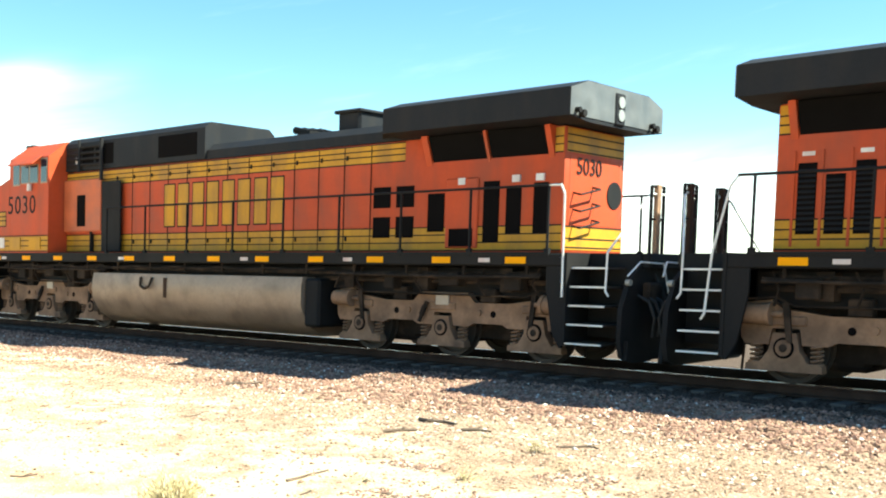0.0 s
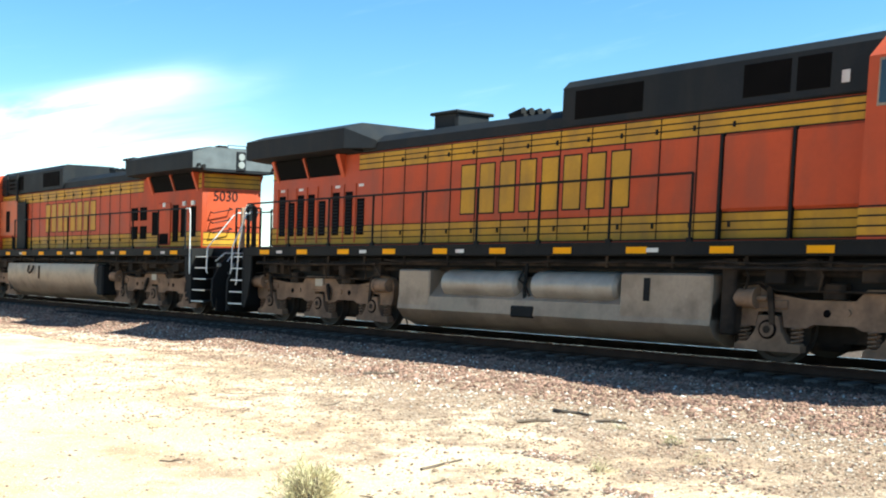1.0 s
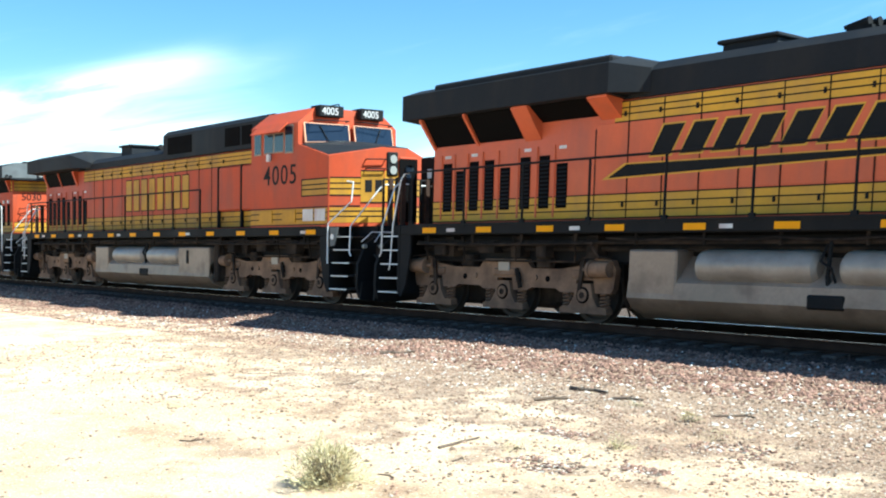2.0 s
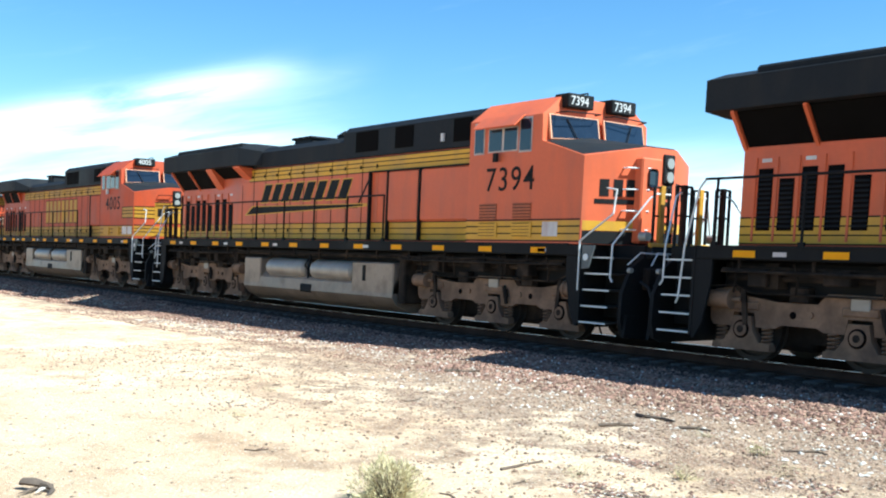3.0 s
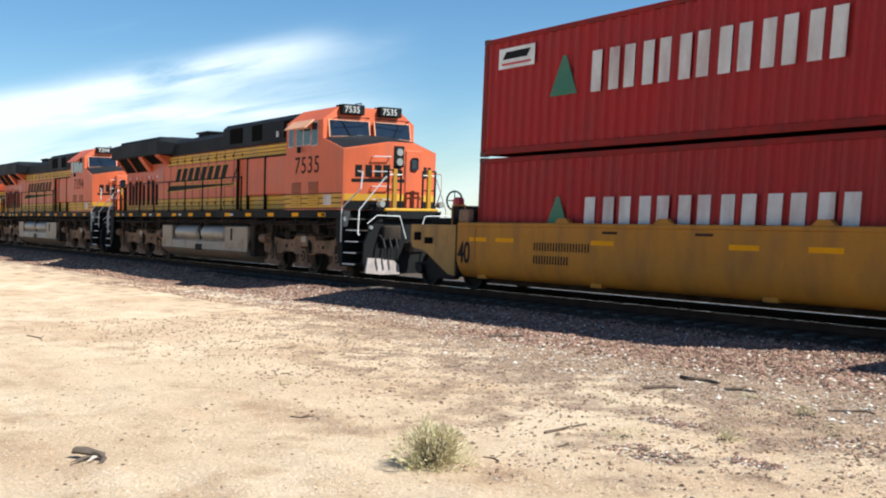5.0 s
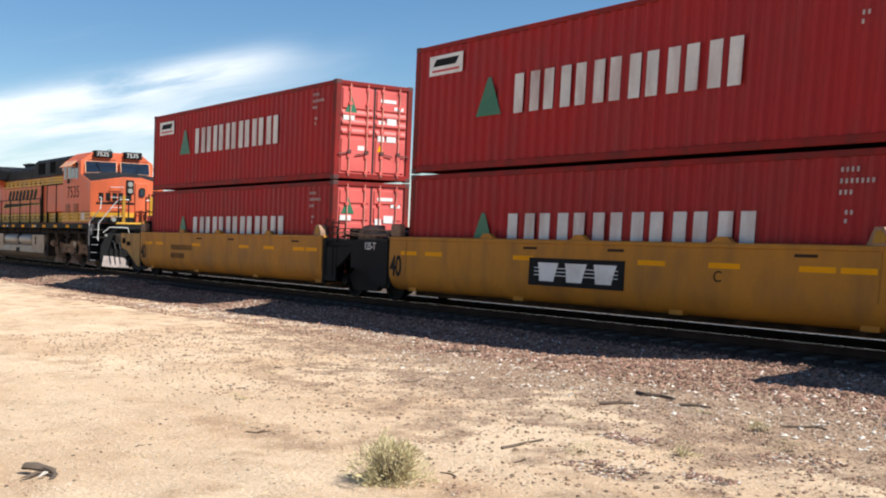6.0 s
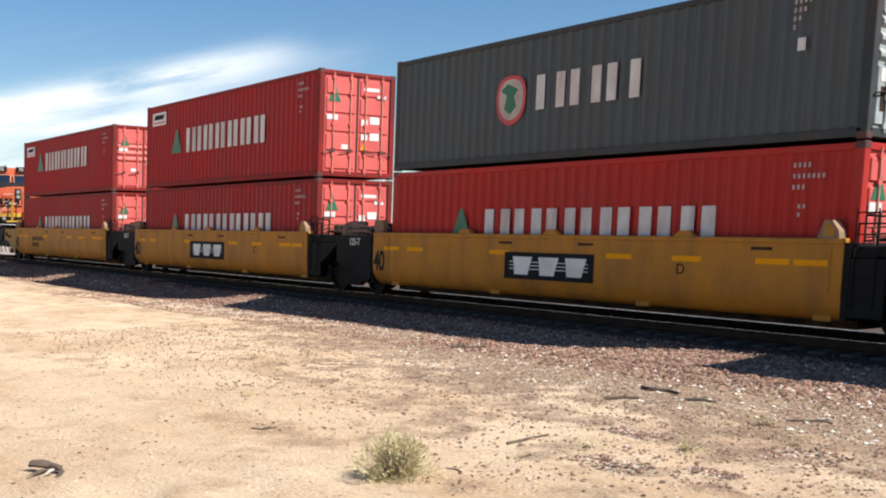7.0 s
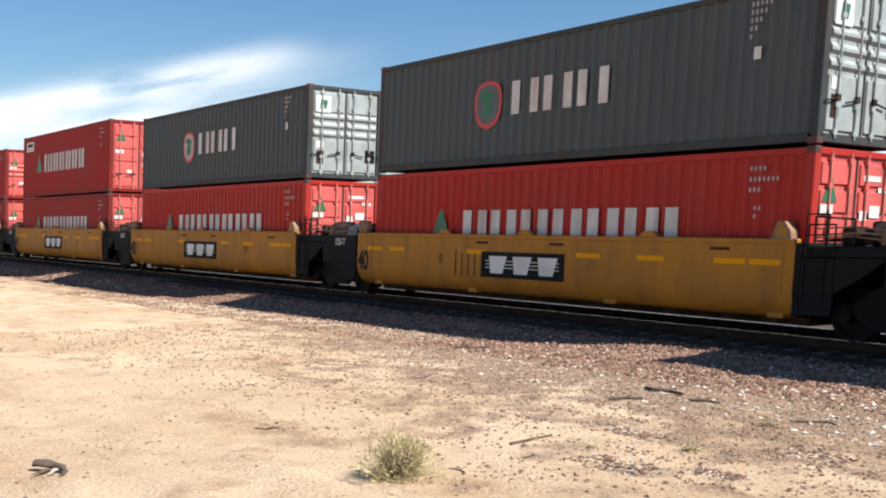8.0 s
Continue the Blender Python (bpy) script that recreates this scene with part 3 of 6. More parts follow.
def shrub(x, y, height, spread, stems, label, seed):
    """A dry desert bush: woody stems that fork into many thin twigs with small leaves."""
    rnd = random.Random(seed)
    base = Vector((x, y, ground_height(x, y)))
    bush = thing("bush", label, "bush", "dry bushes")
    wood, leaf = bmesh.new(), []
    for _ in range(stems):
        a = rnd.uniform(0, 6.283)
        lean = rnd.uniform(0.0, 1.1) ** 0.6
        p = base + Vector((rnd.uniform(-0.05, 0.05), rnd.uniform(-0.05, 0.05), 0))
        way = Vector((math.cos(a) * lean * spread / height, math.sin(a) * lean * spread / height, 1.0)).normalized()
        length = height * rnd.uniform(0.55, 0.95)
        r = 0.006
        for k in range(4):
            q = p + (way + Vector((rnd.uniform(-0.25, 0.25), rnd.uniform(-0.25, 0.25), rnd.uniform(-0.1, 0.15)))).normalized() * length / 4
            rod(wood, p, q, r, 3, r * 0.7)
            r *= 0.7
            for _t in range(2):
                d = Vector((rnd.uniform(-1, 1), rnd.uniform(-1, 1), rnd.uniform(-0.1, 1.3))).normalized() * rnd.uniform(0.04, 0.13) * height / 0.45
                o = p.lerp(q, rnd.random())
                leaf.append((o, o + d, rnd.uniform(0.0012, 0.003)))
            p = q
    part("stem", wood, TWIG, bush, "thin brown woody stems")
    for _ in range(stems * 48):
        d = Vector((rnd.gauss(0, 1), rnd.gauss(0, 1), abs(rnd.gauss(0, 1)) + 0.05)).normalized()
        q = base + Vector((d.x * spread * 0.82, d.y * spread * 0.82, d.z * height * 0.85)) * rnd.uniform(0.15, 1.12) ** 0.75
        q += Vector((noise.noise(q * 6), noise.noise(q * 6 + Vector((5, 0, 0))), noise.noise(q * 7))) * 0.12
        q.z = max(q.z, base.z + 0.01)
        w = (d + Vector((rnd.uniform(-1, 1), rnd.uniform(-1, 1), rnd.uniform(-0.4, 1.0)))).normalized() * rnd.uniform(0.02, 0.07) * height / 0.37
        leaf.append((q, q + w, rnd.uniform(0.0015, 0.0045)))
    verts, faces = [], []
    for o, e, w in leaf:
        side = (e - o).cross(Vector((rnd.uniform(-1, 1), rnd.uniform(-1, 1), 0.3))).normalized() * w
        mid = o.lerp(e, 0.5)
        k = len(verts)
        verts += [o, mid + side, e, mid - side]
        faces.append((k, k + 1, k + 2, k + 3))
    me = bpy.data.meshes.new("foliage")
    me.from_pydata(verts, [], faces)
    me.materials.append(SAND)
    f = new("foliage", me)
    f.parent = bush
    tagged(f, "fine pale grey-green twigs and leaves", kind="stuff")


shrub(-6.36, -10.95, 0.37, 0.36, 80, "round pale green dry bush growing on the sand", 5)
shrub(-5.75, -8.35, 0.10, 0.16, 14, "low dead brown tuft on the gravel", 6)
shrub(-6.35, -8.95, 0.07, 0.18, 12, "low dead brown tuft on the sand", 7)
shrub(-6.15, -6.75, 0.10, 0.18, 14, "low dead brown tuft beside the track", 8)


for k, (bx, by, bh, bs) in enumerate(((-7.6, -7.9, 0.05, 0.14), (-10.4, -10.2, 0.05, 0.12), (-5.4, -7.4, 0.06, 0.2), (-12.6, -8.6, 0.04, 0.12), (-7.0, -6.5, 0.05, 0.2))):
    shrub(bx, by, bh, bs, 8, "flat tuft of dead brown grass on the sand", 20 + k)
for k in range(14):
    rnd = random.Random(60 + k)
    px, py, pa, pl = rnd.uniform(-16, -5.5), rnd.uniform(-11.5, -5.2), rnd.uniform(0, 3.1), rnd.uniform(0.12, 0.3)
    stick([(px, py), (px + 0.5 * pl * math.cos(pa), py + 0.5 * pl * math.sin(pa)), (px + pl * math.cos(pa + 0.3), py + pl * math.sin(pa + 0.3))], 0.007, "small dry twig lying on the sand")


def make_hills():
    for k, (y0, x0, x1, top) in enumerate(((3600, -4200, -1800, 38), (4200, -6500, 300, 30), (3900, -1500, 2500, 26))):
        bm = bmesh.new()
        n = 60
        front, crest = [], []
        for i in range(n + 1):
            x = x0 + (x1 - x0) * i / n
            f = math.sin(math.pi * i / n) ** 0.6
            h = top * f * (0.75 + 0.9 * noise.noise(Vector((x * 0.0022, k * 7.0, 0))) + 0.35 * noise.noise(Vector((x * 0.008, k, 0))))
            front.append(bm.verts.new((x, y0 - 250, -3)))
            crest.append(bm.verts.new((x, y0, max(0, h))))
        for i in range(n):
            bm.faces.new((front[i], front[i + 1], crest[i + 1], crest[i]))
        tagged(part("backdrop", bm, HILL), "low hazy blue-grey hills on the horizon", "hills", "distant hills", "structure")


make_hills()


# ---------------------------------------------------------------- containers
def corrugated(bm, length, height, y, out, x0=0.0, z0=0.0, pitch=0.278, depth=0.045):
    """A pressed steel wall along x at y; out is the outward side."""
    n = int(length / pitch)
    step = length / n
    xs = [(x0, 0.0)]
    for i in range(n):
        a = x0 + i * step
        xs += [(a + 0.26 * step, 0.0), (a + 0.50 * step, 1.0), (a + 0.76 * step, 1.0), (a + step, 0.0)]
    lo = [bm.verts.new((x, y - out * depth * d, z0)) for x, d in xs]
    hi = [bm.verts.new((x, y - out * depth * d, z0 + height)) for x, d in xs]
    for i in range(len(xs) - 1):
        bm.faces.new((lo[i], lo[i + 1], hi[i + 1], hi[i]))


def letter_bars(parent, material, x0, x1, z0, z1, y, count, narrow=(), slant=0.0, stroke=0.33, back=None, name="logo_bar"):
    """Plain upright bars of a painted name: two strokes for each character of its row."""
    width = (x1 - x0) / (count - 0.5 * len(narrow))
    out = -1 if y < 0 else 1
    def bars(bm, grow, lift):
        for i in range(count):
            a, b = x0 + i * width + 0.08 * width, x0 + (i + 1) * width - 0.08 * width
            s = stroke * width
            spans = [(a, a + s)] if i in narrow else [(a, a + s), (b - s, b)]
            for p, q in spans:
                prism(bm, [(p - grow, z0 - grow), (q + grow, z0 - grow), (q + grow + slant * (z1 - z0), z1 + grow), (p - grow + slant * (z1 - z0), z1 + grow)],
                      "y", y, y + out * lift)
    if back:
        one("logo_outline", back, parent, bars, 0.03, 0.004)
    return one(name, material, parent, bars, 0.0, 0.008)


def code_bars(parent, material, x, z, y, rows, height=0.09, gap=0.06, name="marking"):
    """Unreadable small lines of writing as bars."""
    out = -1 if y < 0 else 1
    def make(bm):
        zz = z
        for width in rows:
            k = x
            while k < x + width - 0.02:
                box(bm, k, min(k + 0.04, x + width), y, y + out * 0.004, zz - height * 0.85, zz)
                k += 0.085
            zz -= height + gap
    return one(name, material, parent, make)


def make_container(height, paint, door_paint, label, livery, at):
    """A forty-foot box: corrugated walls, rails, corner castings, doors with bars at the +x end."""
    L, W = 12.192, 2.438
    h = W / 2
    c = thing("shipping_container", label, "container", "containers on the train")
    def walls(bm):
        corrugated(bm, L - 0.36, height - 0.28, -h + 0.012, -1, 0.18, 0.16)
        corrugated(bm, L - 0.36, height - 0.28, h - 0.012, 1, 0.18, 0.16)
    one("side_wall", paint, c, walls)
    def frame_bars(bm):
        for s in (-1, 1):
            y = s * h
            rbox(bm, 0.10, L - 0.10, min(y, y - s * 0.07), max(y, y - s * 0.07), 0.03, 0.17, 0.01)
            rbox(bm, 0.10, L - 0.10, min(y, y - s * 0.06), max(y, y - s * 0.06), height - 0.13, height - 0.02, 0.01)
            for a, b in ((0.0, 0.18), (L - 0.18, L)):
                rbox(bm, a, b, min(y, y - s * 0.16), max(y, y - s * 0.16), 0.1, height - 0.1, 0.012)
        for a, b in ((0.0, 0.12), (L - 0.12, L)):
            rbox(bm, a, b, -h + 0.1, h - 0.1, 0.03, 0.17, 0.01)
            rbox(bm, a, b, -h + 0.1, h - 0.1, height - 0.13, height - 0.02, 0.01)
    one("frame", GRIMYGREY if paint is GREY else GRIMYRED if paint is RED else paint, c, frame_bars)
    one("roof", paint, c, lambda bm: [box(bm, 0.1 + i * 1.0, min(1.06 + i * 1.0, L - 0.1), -h + 0.05, h - 0.05, height - 0.07, height - 0.028) for i in range(12)])
    one("floor", DARK, c, box, 0.1, L - 0.1, -h + 0.08, h - 0.08, 0.12, 0.17)
    # end wall towards the locomotives
    def end_wall(bm):
        n = 9
        for i in range(n):
            a = -h + 0.16 + (2 * h - 0.32) * i / n
            b = -h + 0.16 + (2 * h - 0.32) * (i + 1) / n
            box(bm, 0.04 + 0.03 * (i % 2), 0.08, a, b, 0.16, height - 0.12)
    one("end_wall", paint, c, end_wall)
    cast = bmesh.new()
    rbox(cast, 0, 0.178, 0, 0.162, 0, 0.118, 0.012)
    first = None
    for x in (-0.004, L - 0.174):
        for y in (-h - 0.004, h - 0.158):
            for z in (0.0, height - 0.118):
                if first is None:
                    first = part("corner_casting", cast, CASTING, c)
                    first.location = (x, y, z)
                else:
                    share("corner_casting", first.data, c, (x, y, z))
    ribbed = door_paint is PALE or (at[0] == B and at[2] > 1)
    # doors: two leaves of pressed panels with four bars
    for s in (-1, 1):
        def leaf(bm):
            y0, y1 = (s * 0.012, s * (h - 0.16))
            a, b = min(y0, y1), max(y0, y1)
            box(bm, L - 0.07, L - 0.04, a, b, 0.16, height - 0.13)
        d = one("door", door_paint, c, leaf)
        one("door_gasket", RUBBER, d, lambda bm: [box(bm, L - 0.04, L - 0.030, *sorted((s * yy, s * (yy + 0.022))), 0.16, height - 0.13) for yy in (0.004, h - 0.18)])
        dz = (height - 0.38) / 5
        a, b = sorted((s * 0.012, s * (h - 0.16)))
        if ribbed:
            for z0, z1 in ((0.22, 1.08), (1.86, height - 0.2)):
                one("door_panel", door_paint, d, rbox, L - 0.045, L - 0.012, a + 0.05, b - 0.05, z0, z1, 0.012)
            for z0 in (1.14, 1.38, 1.62):
                one("door_rib", door_paint, d, lambda bm: prism(bm, [(L - 0.045, z0), (L + 0.005, z0 + 0.07), (L + 0.005, z0 + 0.12), (L - 0.045, z0 + 0.2)], "y", a + 0.05, b - 0.05))
        for i in range(0 if ribbed else 5):
            one("door_panel", door_paint, d, rbox, L - 0.045, L - 0.012, a + 0.07, b - 0.07, 0.24 + i * dz, 0.15 + (i + 1) * dz, 0.012)
        for yy in (0.24, 0.78):
            b = one("locking_bar", PALE if door_paint is PALE else PEACHBAR, d, rod, (L + 0.012, s * yy, 0.1), (L + 0.012, s * yy, height - 0.08), 0.019, 8)
            one("handle", GREYBODY if door_paint is PALE else CASTING, d, lambda bm: (rod(bm, (L + 0.03, s * yy, 0.72), (L + 0.03, s * (yy + 0.34), 0.66), 0.016, 6), box(bm, L + 0.005, L + 0.045, s * yy - 0.05, s * yy + 0.05, 0.68, 0.78)))
            one("bar_bracket", door_paint, d, lambda bm: [box(bm, L - 0.015, L + 0.03, s * yy - 0.05, s * yy + 0.05, z - 0.04, z + 0.04) for z in (0.2, 0.62, height * 0.5, height - 0.6, height - 0.2)])
    near = -h
    if livery == "triangle":
        low, wide = (1.11, 9.2) if at[2] > 1 else (0.87, 9.7)
        def tri(bm, x, z, w, t, y):
            prism(bm, [(x, z), (x + w, z), (x + w * 0.56, z + t), (x + w * 0.44, z + t)], "y", y, y - 0.01)
        one("triangle_emblem", GREEN, c, tri, 2.3, low + 0.02, 0.82, 0.8, near)
        letter_bars(c, DULLWHITE, 3.45, wide, low, low + 0.80, near, 7, narrow=(6,), stroke=0.30)
        if at[2] > 1:
            one("notice_plate", WHITE, c, box, 0.55, 1.75, near - 0.004, near, height - 0.72, height - 0.28)
            one("notice_mark", BLACK, c, lambda bm: prism(bm, [(0.68, height - 0.52), (1.5, height - 0.52), (1.62, height - 0.36), (0.8, height - 0.36)], "y", near - 0.008, near - 0.003))
            one("notice_line", SIGNRED, c, box, 0.66, 1.64, near - 0.008, near - 0.003, height - 0.65, height - 0.6)
        code_bars(c, MARKING, 11.02, height - 0.28, near - 0.0, [0.30, 0.56, 0.26], 0.085, 0.085)
        code_bars(c, MARKING, 11.14, height - 0.92, near, [0.14, 0.1], 0.08, 0.05)
        def face(bm):
            prism(bm, [(-0.95, height - 0.86), (-0.55, height - 0.86), (-0.74, height - 0.42)], "x", L - 0.008, L - 0.002)
        one("triangle_emblem", GREEN, c, face)
        def plates(bm):
            for y, z, w, t in ((-0.98, 1.55, 0.34, 0.14), (-0.5, 0.78, 0.2, 0.12), (0.18, height - 0.5, 0.5, 0.09), (0.62, height - 0.68, 0.3, 0.09), (0.12, 1.45, 0.2, 0.16), (0.4, 1.5, 0.3, 0.2), (0.12, 1.05, 0.2, 0.16), (0.4, 1.05, 0.3, 0.2)):
                box(bm, L - 0.012, L - 0.004, y, y + w, z, z + t)
        one("notice_plate", WHITE, c, plates)
        one("warning_plate", AMBER, c, lambda bm: prism(bm, [(0.1, 0.78), (0.3, 0.78), (0.2, 0.96)], "x", L - 0.012, L - 0.004))
    elif livery == "shield":
        def shield(bm, grow, lift):
            cx, cz = 4.2, 1.36
            pts = []
            for i in range(24):
                a = 2 * math.pi * i / 24
                r = (0.50 + grow) * (1.0 - 0.04 * math.cos(4 * a))
                pts.append((cx + r * 0.95 * math.cos(a), cz + r * (0.92 if math.sin(a) > 0 else 1.0) * math.sin(a)))
            prism(bm, [(px, cz + (pz - cz) * (1.0 if pz > cz else 1.0 + 0.22 * (1 - abs(px - cx) / 0.7))) for px, pz in pts], "y", near, near - lift)
        one("emblem_rim", SIGNRED, c, shield, 0.0, 0.004)
        one("emblem", MARKING if at[0] < 0 else ROOFGREY, c, shield, -0.09, 0.007)
        one("emblem_figure", GREEN, c, lambda bm: prism(bm, [(4.0, 1.12), (4.2, 1.0), (4.38, 1.16), (4.3, 1.36), (4.42, 1.5), (4.1, 1.64), (3.88, 1.5), (4.08, 1.4)], "y", near, near - 0.011))
        letter_bars(c, DULLWHITE, 4.9, 7.8, 1.03, 1.72, near, 3, stroke=0.25)
        code_bars(c, MARKING, 10.82, height - 0.24, near, [0.42, 0.34, 0.26, 0.16, 0.1], 0.085, 0.045)
        one("notice_plate", DULLWHITE, c, box, 10.92, 11.06, near - 0.004, near, 1.42, 1.62)
        one("door_emblem", WHITE, c, box, L - 0.012, L - 0.004, -0.98, -0.5, height - 0.75, height - 0.3)
        one("door_emblem_figure", GREEN, c, lambda bm: prism(bm, [(-0.85, height - 0.62), (-0.65, height - 0.66), (-0.6, height - 0.42), (-0.82, height - 0.4)], "x", L - 0.016, L - 0.003))
        one("rust_patch", RUST, c, box, L - 0.012, L - 0.004, -0.92, -0.7, 0.42, 0.78)
        one("notice_plate", WHITE, c, box, L - 0.012, L - 0.004, -0.95, -0.7, 0.85, 1.05)
        one("dark_plate", BLACK, c, box, L - 0.012, L - 0.004, 0.66, 0.98, 0.5, 0.86)
    c.matrix_basis = pose(*at)
    return c


# train frame: x of every thing at 6.5 s
B, C, D, E_, F = -43.86, -28.20, -12.42, 3.32, 19.05
LOW_Z, TOP_Z = 0.41, 3.03
MOVING = []
for x, low_paint, top in ((B, RED, (2.591, RED, LITRED, "triangle")), (C, RED, (2.896, RED, LITRED, "triangle")), (D, BRIGHTRED, (2.591, GREY, PALE, "shield")),
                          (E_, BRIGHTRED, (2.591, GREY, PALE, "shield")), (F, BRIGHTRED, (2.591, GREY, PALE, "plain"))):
    low = make_container(2.591, low_paint, LITRED, "red corrugated steel container sunk in the yellow well wagon", "triangle", (x, 0, LOW_Z))
    hue = "red" if top[1] is RED else "slate-grey"
    up = make_container(top[0], top[1], top[2], f"{hue} corrugated steel container stacked on a red one", top[3], (x, 0, TOP_Z))
    MOVING += [(low, (x, 0, LOW_Z), 0), (up, (x, 0, TOP_Z), 0)]


# ---------------------------------------------------------------- wheels and trucks
SPINNING = []        # wheelset, place in its truck, radius
WHEEL_MESH = {}


def wheelset(truck, x, radius):
    """Two flanged wheels on an axle, at the truck's rail height."""
    if radius not in WHEEL_MESH:
        bm = bmesh.new()
        for s in (-1, 1):
            y = s * 0.755
            prof = [(0.09, 0.0), (radius * 0.45, -0.01), (radius * 0.82, 0.0), (radius * 0.86, 0.05), (radius, 0.06), (radius, -0.06), (radius + 0.026, -0.065), (radius + 0.026, -0.09), (radius * 0.84, -0.09), (radius * 0.8, -0.05), (0.12, -0.05)]
            n = 28
            rows = [[bm.verts.new((r * math.cos(2 * math.pi * i / n), y + s * d, r * math.sin(2 * math.pi * i / n))) for i in range(n)] for r, d in prof]
            for a, b in zip(rows, rows[1:]):
                for i in range(n):
                    bm.faces.new((a[i], a[(i + 1) % n], b[(i + 1) % n], b[i]))
        rod(bm, (0, -1.0, 0), (0, 1.0, 0), 0.09, 12)
        w = part("wheelset", bm, STEEL if radius > 0.5 else BLACK, truck)
        WHEEL_MESH[radius] = w.data
    else:
        w = share("wheelset", WHEEL_MESH[radius], truck, (0, 0, 0))
    w.location = (x, 0, radius)
    SPINNING.append((w, x, radius))
    return w


def both_y(lo, hi, s):
    return sorted((s * lo, s * hi))


def spring(bm, x, y, z0, z1, r=0.075, turns=5):
    n = turns * 8
    pts = [(x + r * math.cos(2 * math.pi * i / 8), y + r * math.sin(2 * math.pi * i / 8), z0 + (z1 - z0) * i / n) for i in range(n + 1)]
    pipe(bm, pts, 0.017, 4)


COIL_MESH = {}


def coil_at(truck, x, y, z, height, r, turns):
    """A coil spring, on one mesh for all alike."""
    if r not in COIL_MESH:
        bm = bmesh.new()
        spring(bm, 0, 0, 0, height, r, turns)
        ob = part("spring", bm, TRUCK, truck)
        ob.location = (x, y, z)
        COIL_MESH[r] = ob.data
    else:
        share("spring", COIL_MESH[r], truck, (x, y, z))


AXLES = (-2.06, 0.0, 2.06)


